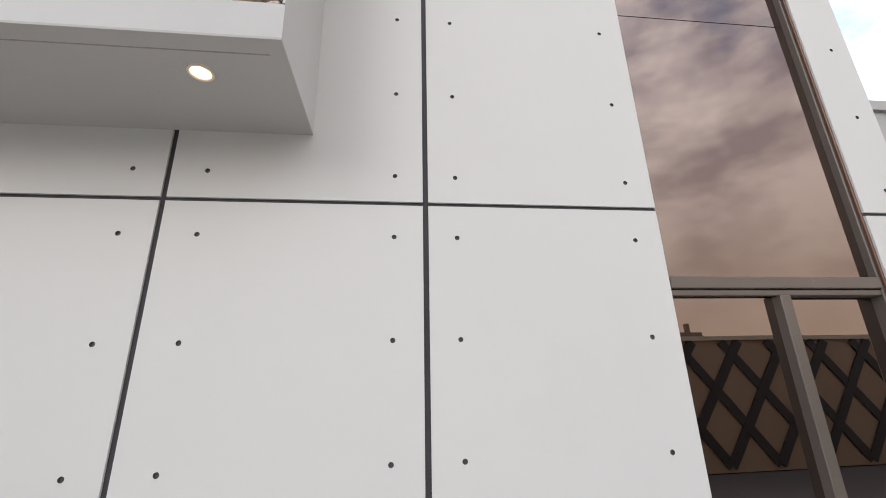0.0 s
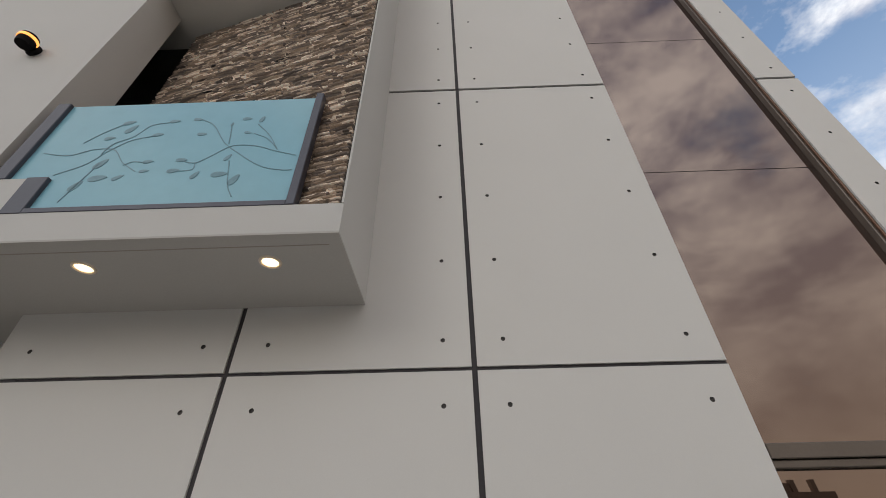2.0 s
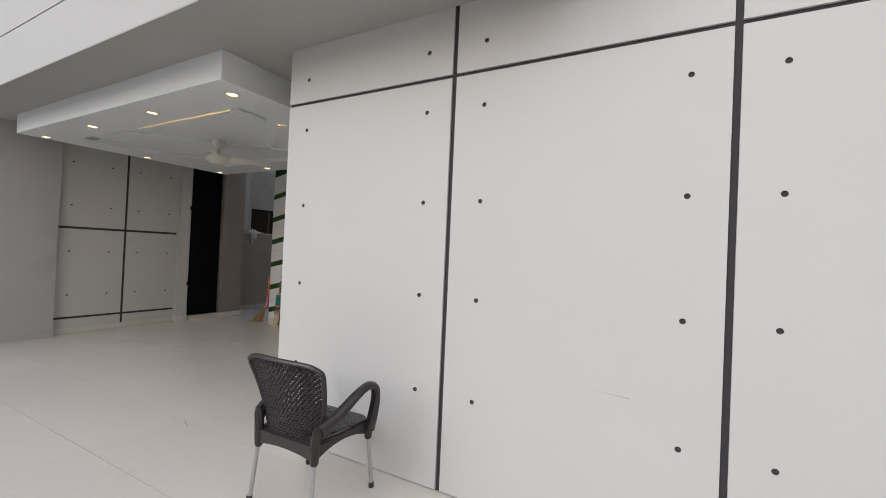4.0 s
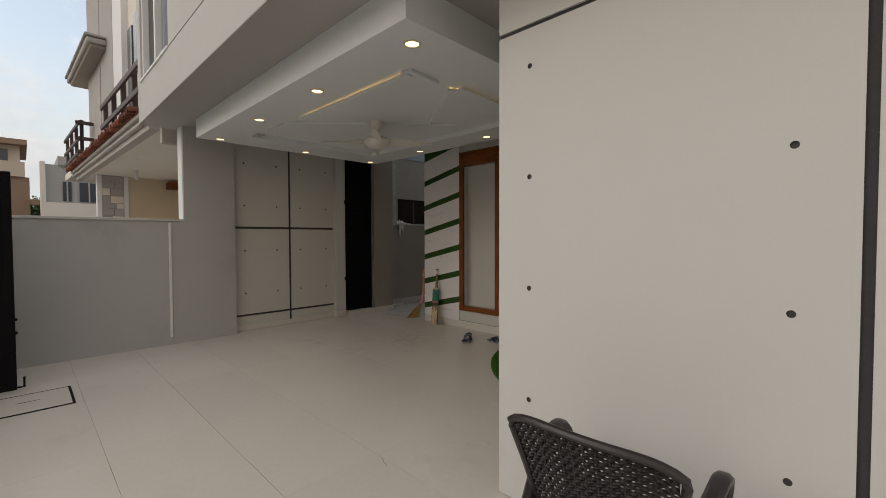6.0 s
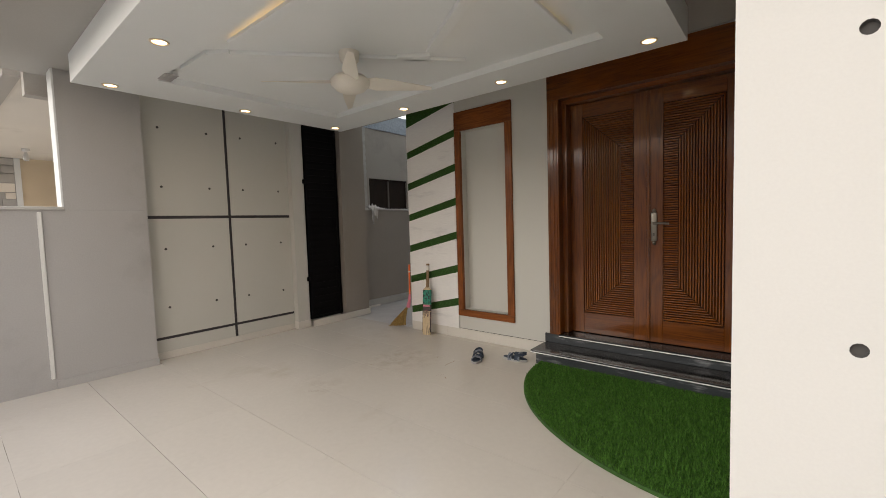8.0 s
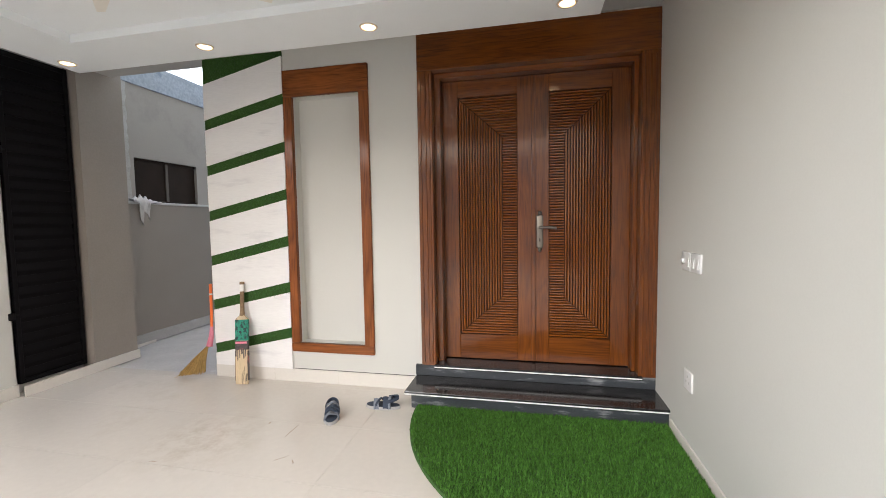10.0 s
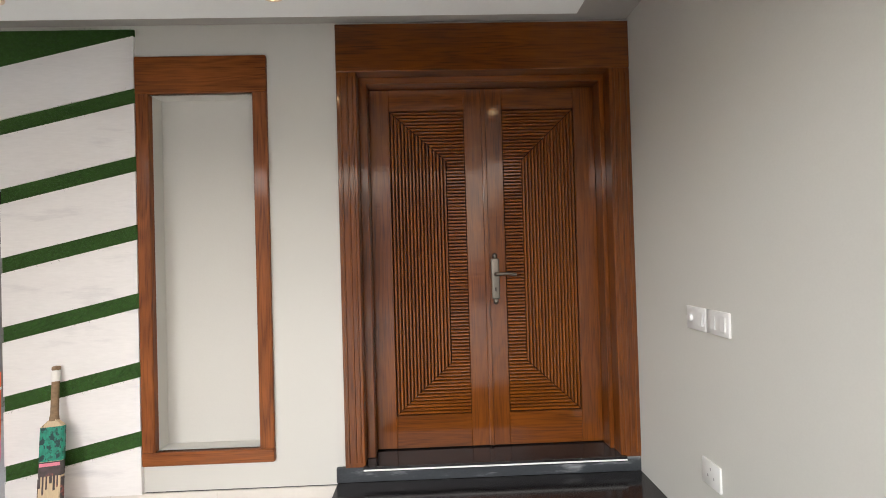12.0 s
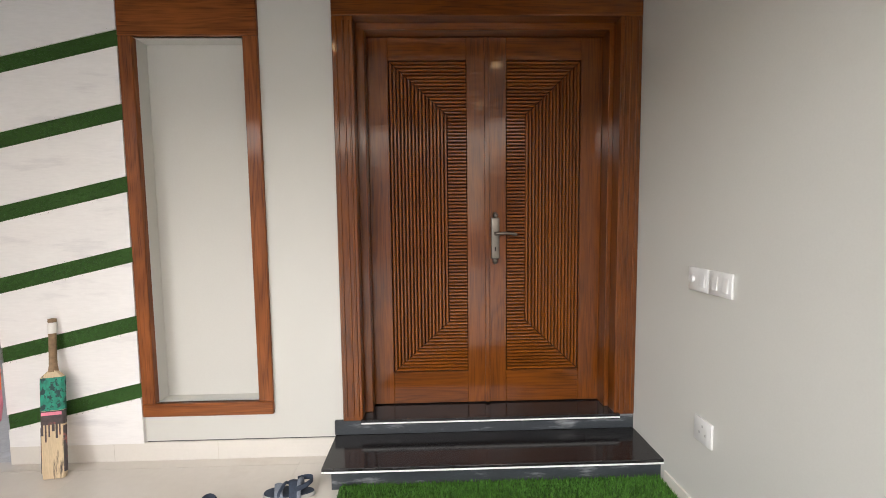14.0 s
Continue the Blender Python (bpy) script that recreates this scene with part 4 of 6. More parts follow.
HALF = 0.045
prev_top = -0.5
for k, zc in enumerate(bounds + [2.86]):
    bm = bmesh.new()
    slant(bm, prev_top, zc - HALF, -0.020, 0.0)
    part("marble_slab", bm, MARBLE, mb)
    prev_top = zc + HALF
rng = random.Random(11)
for k, zc in enumerate(bounds + [2.86]):
    bm = bmesh.new()
    top = zc + HALF if k < 6 else 3.4
    slant(bm, zc - HALF, top, -0.012, 0.0)
    band = part("turf_band", bm, TURF_BASE, mb, "slanting strip of dark green artificial grass")
    bm = bmesh.new()
    count = 1500 if k < 6 else 2600
    for _ in range(count):
        x = rng.uniform(MX0 + 0.004, MX1 - 0.004)
        zt = min(top, 2.857 + SLOPE * (MX1 - x))
        zz = rng.uniform(zc - HALF, max(zt, zc - HALF + 0.002)) - SLOPE * (MX1 - x)
        if zz > 2.855 or zz < 0.115:
            continue
        dx, dz, dy = rng.gauss(0, 0.006), rng.gauss(-0.004, 0.007), -rng.uniform(0.010, 0.022)
        w = 0.0014
        a = bm.verts.new((x - w, -0.011, zz))
        b = bm.verts.new((x + w, -0.011, zz + rng.uniform(-w, w)))
        c = bm.verts.new((x + dx, -0.011 + dy, zz + dz))
        bm.faces.new((a, b, c))
    me = bpy.data.meshes.new("turf_pile")
    bm.to_mesh(me)
    bm.free()
    me.materials.append(GRASSGREEN_STRIP)
    o = new("turf_pile", me)
    o.parent = band
    o["kind"] = "stuff"

# granite steps
st = thing("granite_steps", "two polished black granite steps with white inlay stripes", "steps", at=(0, 0, 0))
part("tread", boxbm(-5.03, XR - 0.002, 5.285, YB, 0.105, 0.135, 0.004, 2), GRANITE, st, "polished black granite tread")
part("riser", boxbm(-4.985, XR - 0.002, 5.315, 5.345, 0.0, 0.105), GRANITE_RISER, st, "dusty dark granite riser")
part("side_riser", boxbm(-4.985, -4.955, 5.345, YB, 0.0, 0.105), GRANITE_RISER, st, "dusty dark granite riser")
part("inlay_stripe", boxbm(-5.028, XR - 0.004, 5.2825, 5.286, 0.110, 0.119), STRIPE, st, "thin white inlay stripe")
part("plinth", boxbm(-5.035, XR - 0.002, 5.625, YB, 0.135, 0.222, 0.003, 1), GRANITE_RISER, st, "dusty granite upstand under the door frame")
part("upper_tread", boxbm(-4.872, -3.302, 5.60, 5.625, 0.205, 0.236, 0.003, 1), GRANITE, st, "polished black granite threshold")
part("threshold", boxbm(-4.872, -3.302, 5.625, 5.86, 0.223, 0.236), GRANITE, st, "polished black granite threshold")
part("inlay_stripe", boxbm(-4.870, -3.304, 5.5975, 5.601, 0.212, 0.221), STRIPE, st, "thin white inlay stripe")

# double door
door = structure("door_1", boxbm(-4.87, -3.32, 5.865, 5.90, 0.0, 2.62), WOOD_V, "closed carved double door of dark varnished wood", "door")
fr = part("door_frame", boxbm(-4.980, -4.862, YB - 0.03, YB + 0.10, 0.223, 2.576, 0.004, 1), WOOD_V, door, "wide varnished wooden door surround")
part("jamb", boxbm(-3.332, XR - 0.002, YB - 0.03, YB + 0.10, 0.223, 2.576, 0.004, 1), WOOD_V, door)
part("head_board", boxbm(-4.980, XR - 0.002, YB - 0.032, YB + 0.10, 2.576, 2.862, 0.004, 1), WOOD_H, door)
for x in (-4.955, -4.915, -4.885):
    part("fluting", boxbm(x - 0.006, x + 0.006, YB - 0.036, YB - 0.028, 0.25, 2.55, 0.003, 1), WOOD_V, door)
for x in (-3.235, -3.272, -3.306):
    part("fluting", boxbm(x - 0.006, x + 0.006, YB - 0.036, YB - 0.028, 0.25, 2.55, 0.003, 1), WOOD_V, door)
part("inner_jamb", boxbm(-4.862, -4.812, YB + 0.055, 5.865, 0.237, 2.545, 0.003, 1), WOOD_V, door)
part("inner_jamb", boxbm(-3.362, -3.332, YB + 0.055, 5.865, 0.237, 2.545, 0.003, 1), WOOD_V, door)
part("inner_head", boxbm(-4.862, -3.332, YB + 0.055, 5.865, 2.535, 2.576, 0.003, 1), WOOD_H, door)
LY = 5.80


def leaf(x0, x1, ox0, ox1, inner, name_label):
    """One door leaf: stiles, rails and mitred reeding. inner: which side carries the level reeds (+1 right, -1 left)."""
    # near-black backing, so the slits between the reeds look deep and shaded
    lf = part("leaf", boxbm(x0, x1, LY + 0.018, LY + 0.05, 0.242, 2.532), GROOVE_SHADE, door, name_label)
    zb, zt = 0.452, 2.392
    part("stile", boxbm(x0, ox0 - 0.004, LY, LY + 0.018, 0.242, 2.532, 0.003, 1), WOOD_V, lf)
    part("stile", boxbm(ox1 + 0.004, x1, LY, LY + 0.018, 0.242, 2.532, 0.003, 1), WOOD_V, lf)
    part("rail", boxbm(ox0 - 0.004, ox1 + 0.004, LY, LY + 0.018, 0.242, zb - 0.004, 0.003, 1), WOOD_H, lf)
    part("rail", boxbm(ox0 - 0.004, ox1 + 0.004, LY, LY + 0.018, zt + 0.004, 2.532, 0.003, 1), WOOD_H, lf)
    wide = ox1 - ox0
    strip = 0.115
    diag = wide - strip
    rise = 0.325
    pitch = 0.0213
    prof = [(-0.40, 0.0178), (-0.34, 0.0045), (-0.15, 0.0), (0.15, 0.0), (0.34, 0.0045), (0.40, 0.0178)]
    outer = ox0 if inner > 0 else ox1
    n = int(diag / pitch)
    pv = diag / n
    for i in range(n):
        bm = bmesh.new()
        lo, hi = [], []
        for s, y in prof:
            d = (i + 0.5 + s) * pv
            x = outer + inner * d
            lo.append(bm.verts.new((x, LY + y, zb + rise * d / diag + 0.004)))
            hi.append(bm.verts.new((x, LY + y, zt - rise * d / diag - 0.004)))
        for a in range(5):
            bm.faces.new((lo[a], lo[a + 1], hi[a + 1], hi[a]))
        part("reed", bm, REED_V, lf)
    m = int(round((zt - zb) / pitch))
    ph = (zt - zb) / m
    far = ox1 if inner > 0 else ox0
    for i in range(m):
        bm = bmesh.new()
        a0, a1 = [], []
        for s, y in prof:
            zz = zb + (i + 0.5 + s) * ph
            e = min(zz - zb, zt - zz)
            d = diag * min(1.0, e / rise) + 0.002
            a0.append(bm.verts.new((outer + inner * d, LY + y, zz)))
            a1.append(bm.verts.new((far, LY + y, zz)))
        for a in range(5):
            bm.faces.new((a0[a], a0[a + 1], a1[a + 1], a1[a]))
        part("reed", bm, REED_H, lf)
    return lf


leaf(-4.812, -4.086, -4.682, -4.212, 1, "carved door leaf with mitred reeding")
right_leaf = leaf(-4.080, -3.362, -3.958, -3.500, -1, "carved door leaf with mitred reeding and lock")
part("astragal", boxbm(-4.098, -4.068, LY - 0.012, LY + 0.002, 0.245, 2.53, 0.004, 2), WOOD_V, right_leaf)

# lock plate and lever
hd = part("handle_plate", boxbm(-4.059, -4.007, LY - 0.016, LY - 0.001, 1.175, 1.435, 0.007, 3), CHROME, door, "antique nickel lock plate", True)
for zc in (1.450, 1.160):
    bm = bmesh.new()
    lathe(bm, [(0.0, -0.02), (0.012, -0.014), (0.017, 0.0), (0.012, 0.014), (0.0, 0.02)], (-4.033, LY - 0.006, zc), 14)
    part("finial", bm, CHROME, hd, smooth=True)
bm = bmesh.new()
tube(bm, smoothline([(-4.033, LY - 0.008, 1.337), (-4.033, LY - 0.045, 1.337), (-4.015, LY - 0.055, 1.337), (-3.96, LY - 0.054, 1.338), (-3.905, LY - 0.050, 1.331)], 5), 0.0105, 10)
part("lever", bm, CHROME, hd, smooth=True)
bm = bmesh.new()
bx(bm, -4.0365, -4.0295, LY - 0.0175, LY - 0.0155, 1.225, 1.25)
part("keyhole", bm, BLACK, hd)

# turf mat by the door
def mat_edge(a):
    n = 2.0
    c, s = math.cos(a), math.sin(a)
    return (-3.22 - 1.72 * abs(c) ** (2 / n), 5.31 - 1.49 * abs(s) ** (2 / n))


turf = thing("grass_mat", "bright green artificial grass mat with a curved edge", "grass mat", at=(0, 0, 0))
outline = [mat_edge(math.pi / 2 * k / 40) for k in range(41)] + [(-3.22, 5.31)]
bm = bmesh.new()
slab_outline(bm, outline, 0.001, 0.022)
part("backing", bm, TURF_BASE, turf)
rng = random.Random(3)
verts, faces = [], []
made = 0
while made < 62000:
    x, y = rng.uniform(-5.0, -3.22), rng.uniform(3.82, 5.31)
    u, v = (-3.22 - x) / 1.72, (5.31 - y) / 1.49
    if u * u + v * v > rng.uniform(0.975, 1.0):
        continue
    a, ln, lean = rng.uniform(0, 6.283), rng.uniform(0.010, 0.026), rng.uniform(0.004, 0.018)
    w = 0.0030
    c, s = math.cos(a), math.sin(a)
    b = len(verts)
    verts += [(x - w * s, y + w * c, 0.021), (x + w * s, y - w * c, 0.021), (x + lean * c, y + lean * s, 0.022 + ln)]
    faces.append((b, b + 1, b + 2))
    made += 1
me = bpy.data.meshes.new("turf_pile")
me.from_pydata(verts, [], faces)
me.materials.append(TURF)
blades = new("turf_pile", me)
blades.parent = turf
blades["kind"] = "stuff"


# ---------------------------------------------------------------- left side: boundary wall, column, panels, gate leaf
structure("wall_boundary", boxbm(XL - 0.2, XL, -3.0, 3.06, -0.1, 1.62), OUTWALL, "grey painted boundary wall", "wall")
structure("wall_cap", boxbm(XL - 0.23, XL + 0.02, -3.0, 2.42, 1.62, 1.65, 0.004, 1), FASCIA, "thin white coping on the boundary wall", "coping")
structure("column", boxbm(XL - 0.2, XL, 2.42, 3.06, 1.621, SOFFIT), OUTWALL, "grey painted porch column on the boundary wall", "column")
# white skin on the column end: skylight on that face, put into colour
structure("column_lit_edge", boxbm(XL - 0.205, XL + 0.004, 2.405, 2.42, 1.65, SOFFIT), GYPSUM, "column edge coloured white for its sky-lit end face", "trim")
pipe = structure("wall_trim_strip", boxbm(XL, XL + 0.018, 2.235, 2.265, 0.10, 1.60, 0.004, 1), WHITE_PLASTIC, "narrow white upright strip on the boundary wall", "trim")
structure("baseboard_west", boxbm(XL, XL + 0.01, 2.27, 3.07, 0, 0.075, 0.002, 1), OUTWALL, "grey skirting at the column foot", "skirting")
structure("wall_west_backing", boxbm(XL - 0.4, -8.374, 3.06, 4.75, 0, SOFFIT), GROOVE, "dark joint backing of the side wall panels", "wall")
wp = thing("side_panel_cladding", "grey cement board panels with dark cross joints and fixing holes", "wall panels", at=(-8.36, 0, 0))
for y0, y1, cols in ((3.06, 3.937, (3.25, 3.74)), (3.973, 4.75, (4.13, 4.60))):
    for z0, z1, rows in ((0.0, 0.210, ()), (0.242, 1.536, (0.56, 1.204)), (1.570, SOFFIT, (1.885, 2.52))):
        o = part("panel", holed_panel(y1 - y0, z1 - z0, 0.014, [(round(c - y0, 4), round(r - z0, 4)) for c in cols for r in rows]), [PAINT, PIT], wp)
        o.matrix_local = pose(0, y0, z0, 0, 0, 90)
structure("pilaster", boxbm(-8.60, -8.27, 4.75, 4.93, 0, SOFFIT), PAINT, "slender painted pilaster", "pilaster")
structure("pilaster_plinth", boxbm(-8.62, -8.255, 4.74, 4.938, 0, 0.10, 0.003, 1), SKIRT, "tile plinth of the pilaster", "skirting")
structure("baseboard_panels", boxbm(-8.36, -8.352, 3.07, 4.74, 0, 0.075, 0.002, 1), SKIRT, "tile skirting under the side panels", "skirting")
structure("wall_west_end", boxbm(-8.75, -8.36, 4.93, 5.52, 0, SOFFIT), PAINT, "painted wall behind the black steel gate", "wall")
structure("wall_west_return", boxbm(-8.60, -8.21, 5.52, 5.96, 0, 3.08), DARKGREY, "dark grey painted wall end beside the passage", "wall")
structure("baseboard_return", boxbm(-8.21, -8.195, 4.94, 5.975, 0, 0.09, 0.002, 1), SKIRT, "tile skirting by the passage", "skirting")

sg = thing("steel_side_gate", "tall narrow black steel louvred gate against the wall", "gate", at=(-8.30, 0, 0))
part("frame_post", boxbm(-0.02, 0.02, 4.965, 5.0, 0.09, 2.84, 0.003, 1), BLACK, sg)
part("frame_post", boxbm(-0.02, 0.02, 5.465, 5.50, 0.09, 2.84, 0.003, 1), BLACK, sg)
part("frame_rail", boxbm(-0.02, 0.02, 5.0, 5.465, 0.09, 0.125, 0.003, 1), BLACK, sg)
part("frame_rail", boxbm(-0.02, 0.02, 5.0, 5.465, 2.80, 2.84, 0.003, 1), BLACK, sg)
part("sheet", boxbm(-0.012, -0.004, 5.0, 5.465, 0.125, 2.80), BLACK, sg)
slat_mesh = None
for k in range(27):
    zc = 0.175 + 0.099 * k
    if slat_mesh is None:
        bm = bmesh.new()
        bx(bm, -0.004, 0.012, 5.0, 5.465, -0.03, 0.03)
        for v in bm.verts:
            if v.co.x > 0 and v.co.z > 0:
                v.co.x = 0.001
        slat_mesh = finish("slat", bm, BLACK)
    o = new("slat", slat_mesh)
    o.parent = sg
    o.location = (0, 0, zc)
for zc in (0.67, 2.03):
    bm = bmesh.new()
    tube(bm, [(0.026, 4.93, zc), (0.012, 4.985, zc)], 0.014, 8)
    lathe(bm, [(0.02, -0.03), (0.024, -0.026), (0.024, 0.026), (0.02, 0.03)], (0.028, 4.935, zc), 12)
    part("hinge", bm, BLACK, sg)

# side passage: boundary wall with a ledge and a dark opening, rag
structure("wall_passage_low", boxbm(-8.90, -8.60, 5.90, 12.0, 0, 1.655), DARKGREY, "dark grey lower wall of the side passage", "wall")
structure("passage_ledge", boxbm(-8.92, -8.585, 5.905, 12.0, 1.655, 1.685, 0.004, 1), FASCIA, "pale ledge along the passage wall", "ledge")
bm = bmesh.new()
bx(bm, -8.95, -8.66, 5.90, 6.45, 1.685, 3.06)
bx(bm, -8.95, -8.66, 7.38, 12.0, 1.685, 3.06)
bx(bm, -8.95, -8.66, 6.45, 7.38, 2.21, 3.06)
structure("wall_passage_high", bm, PASSAGE, "painted upper wall of the passage with a dark opening", "wall")
# brown sheet near the wall face; the opening's dark is in its colour
hatch = structure("window_3", boxbm(-8.74, -8.70, 6.45, 7.38, 1.685, 2.21), OPENING_DARK, "dark brown window in the passage wall", "window")
part("mullion", boxbm(-8.70, -8.685, 6.90, 6.94, 1.70, 2.20, 0.003, 1), ROOM, hatch, "dull brown mullion")
for z0, z1 in ((1.686, 1.71), (2.185, 2.209)):
    part("window_frame", boxbm(-8.70, -8.68, 6.452, 7.378, z0, z1, 0.003, 1), OPENING_DARK, hatch)
bm = bmesh.new()
rng = random.Random(41)
prev = None
for k in range(25):
    z = 1.686 + (3.055 - 1.686) * k / 24
    ya, yb = 5.905, 6.375 + rng.uniform(-0.012, 0.012)
    cur = [bm.verts.new(p) for p in ((-8.659, ya, z), (-8.635 + rng.uniform(-0.004, 0.004), ya, z), (-8.635 + rng.uniform(-0.006, 0.004), yb, z), (-8.659, yb, z))]
    if prev:
        for q in range(4):
            bm.faces.new((prev[q], cur[q], cur[(q + 1) % 4], prev[(q + 1) % 4]))
    else:
        bm.faces.new(cur)
    prev = cur
bm.faces.new(prev)
structure("passage_rough_edge", bm, ALLEY, "rough unpainted cement edge beside the passage", "trim")
structure("wall_passage_end", boxbm(-8.9, -6.75, 12.0, 12.2, 0, 3.2), DARKGREY, "plain wall closing the passage", "wall")
structure("passage_skirting", boxbm(-8.60, -8.585, 5.905, 12.0, 0, 0.12), ALLEY, "rough cement skirting of the passage", "skirting")
structure("passage_beam", boxbm(-8.98, -8.64, 5.95, 12.0, 3.06, 3.36), RAWBEAM, "raw blue-grey concrete beam over the passage wall", "beam")
structure("passage_cross_beam", boxbm(-8.64, -6.95, 8.4, 8.6, 3.30, 3.55), RAWBEAM, "raw concrete cross beam over the passage", "beam")
bm = bmesh.new()
rng = random.Random(8)
rows = []
for i in range(15):
    row = []
    for j in range(19):
        u = j / 18
        y = 6.34 + 0.37 * u
        tail = 0.26 * math.exp(-((u - 0.27) / 0.10) ** 2) + 0.20 * math.exp(-((u - 0.50) / 0.075) ** 2) + 0.02
        if i < 7:
            heap = 0.075 * math.sin(math.pi * i / 6.5) * math.exp(-((u - 0.32) / 0.34) ** 2)
            p = (-8.655 + 0.013 * i, y + rng.uniform(-0.006, 0.006), 1.690 + abs(heap) * (0.8 + 0.4 * math.sin(j * 1.9 + i)) + rng.uniform(0, 0.006))
        else:
            k = (i - 6) / 8
            pinch = (0.27 if u < 0.39 else 0.50) - u
            p = (-8.573 + 0.012 * math.sin(j * 1.7 + i * 0.35), y + 0.37 * pinch * 0.45 * k * (1 if abs(pinch) < 0.25 else 0.3), 1.690 - tail * k)
        row.append(bm.verts.new(p))
    rows.append(row)
for a, b in zip(rows, rows[1:]):
    for j in range(18):
        bm.faces.new((a[j], a[j + 1], b[j + 1], b[j]))
rag = solid("rag", bm, CLOTH, "crumpled white rag hanging over the ledge", "cloth", True)
md = rag.modifiers.new("thickness", 'SOLIDIFY')
md.thickness = 0.006

# folded black street gate and manhole cover
fg = thing("street_gate_leaf", "black steel street gate leaf standing open", "gate", at=(-7.235, 0.832, 0))
part("end_post", boxbm(-0.03, 0.03, -0.06, 0.0, 0.03, 2.0, 0.004, 1), BLACK, fg)
part("sheet", boxbm(-0.01, 0.01, -1.7, -0.06, 0.08, 1.95), BLACK, fg)
part("rail", boxbm(-0.025, 0.025, -1.7, -0.06, 0.03, 0.08), BLACK, fg)
part("rail", boxbm(-0.025, 0.025, -1.7, -0.06, 1.95, 2.0), BLACK, fg)
bm = bmesh.new()
tube(bm, [(0.0, -0.01, 0.045), (0.0, 0.02, 0.045), (0.005, 0.046, 0.045), (0.005, 0.047, 0.135)], 0.009, 8)
part("drop_bolt", bm, BLACK, fg)
for zc in (0.55, 0.67):
    bm = bmesh.new()
    lathe(bm, [(0.012, -0.012), (0.018, 0.0), (0.012, 0.012)], (0.035, 0.0, zc), 10)
    part("bolt_head", bm, BLACK, fg)
mh = thing("manhole_cover", "tiled floor cover with a dark steel rim", "manhole cover", at=(-6.815, 0.883, 0.0))
part("plate", boxbm(-0.268, 0.268, -0.283, 0.283, 0.001, 0.004), TILE, mh)
for x0, x1, y0, y1 in ((-0.285, 0.285, 0.284, 0.302), (-0.285, 0.285, -0.302, -0.284), (-0.276, -0.269, -0.284, 0.284), (0.269, 0.287, -0.284, 0.284)):
    part("rim", boxbm(x0, x1, y0, y1, 0.001, 0.006), BLACK, mh)
part("slot", boxbm(-0.032, -0.024, -0.06, 0.085, 0.004, 0.0052), BLACK, mh)


# ---------------------------------------------------------------- loose things
# armchair: plastic weave on metal legs, facing the wall
ch = thing("armchair", "dark brown plastic wicker-pattern armchair with grey metal legs", "chair", at=(-2.405, 2.272, 0), rz=1)
bm = bmesh.new()
seat_pts = [(-0.20, -0.165), (0.20, -0.165), (0.235, 0.0), (0.24, 0.22), (0.18, 0.265), (-0.18, 0.265), (-0.24, 0.22), (-0.235, 0.0)]
slab_outline(bm, seat_pts, 0.378, 0.41)
bmesh.ops.bevel(bm, geom=bm.edges[:], offset=0.008, segments=2, affect='EDGES')
part("seat", bm, PLASTIC, ch, smooth=True)


def arched_apron(x0, y0, x1, y1, rise):
    """A skirt board under the seat whose lower edge arches between two corners."""
    bm = bmesh.new()
    a, b = Vector((x0, y0, 0)), Vector((x1, y1, 0))
    nrm = Vector((-(b - a).y, (b - a).x, 0)).normalized() * 0.009
    prev = None
    for k in range(13):
        t = k / 12
        p = a.lerp(b, t)
        low = 0.315 + rise * math.sin(math.pi * t) ** 0.7
        cur = [bm.verts.new(p + nrm + Vector((0, 0, low))), bm.verts.new(p - nrm + Vector((0, 0, low))), bm.verts.new(p - nrm + Vector((0, 0, 0.392))), bm.verts.new(p + nrm + Vector((0, 0, 0.392)))]
        if prev:
            for q in range(4):
                bm.faces.new((prev[q], cur[q], cur[(q + 1) % 4], prev[(q + 1) % 4]))
        else:
            bm.faces.new(cur)
        prev = cur
    bm.faces.new(prev)
    part("apron", bm, PLASTIC, ch)


arched_apron(-0.20, -0.175, 0.20, -0.175, 0.022)
arched_apron(0.207, -0.165, 0.235, 0.225, 0.052)
arched_apron(-0.207, -0.165, -0.235, 0.225, 0.052)
arched_apron(-0.235, 0.235, 0.235, 0.235, 0.04)
bm = bmesh.new()
for k in range(17):
    y = -0.14 + 0.0225 * k
    half = 0.185 + 0.05 * (k / 16)
    prev = None
    for i in range(25):
        x = -half + 2 * half * i / 24
        z = 0.4125 + 0.003 * math.sin(i * math.pi / 2 + (k % 2) * math.pi)
        cur = [bm.verts.new((x, y - 0.010, z - 0.004)), bm.verts.new((x, y - 0.004, z + 0.002)), bm.verts.new((x, y + 0.004, z + 0.002)), bm.verts.new((x, y + 0.010, z - 0.004))]
        if prev:
            for q in range(3):
                bm.faces.new((prev[q], cur[q], cur[q + 1], prev[q + 1]))
        prev = cur
o = part("seat_weave", bm, PLASTIC, ch, "dark woven-look seat top")
o["kind"] = "stuff"


def back_point(u, v):
    """Backrest surface: u across -1..1, v up 0..1."""
    half = 0.172 + 0.102 * v ** 0.8 - 0.006 * max(0, v - 0.85) / 0.15 * abs(u)
    return Vector((half * u, -0.165 - 0.075 * v + 0.045 * u * u * (1 - 0.3 * v) + 0.02 * math.sin(math.pi * v), 0.375 + 0.435 * v - 0.032 * u ** 6 * v))


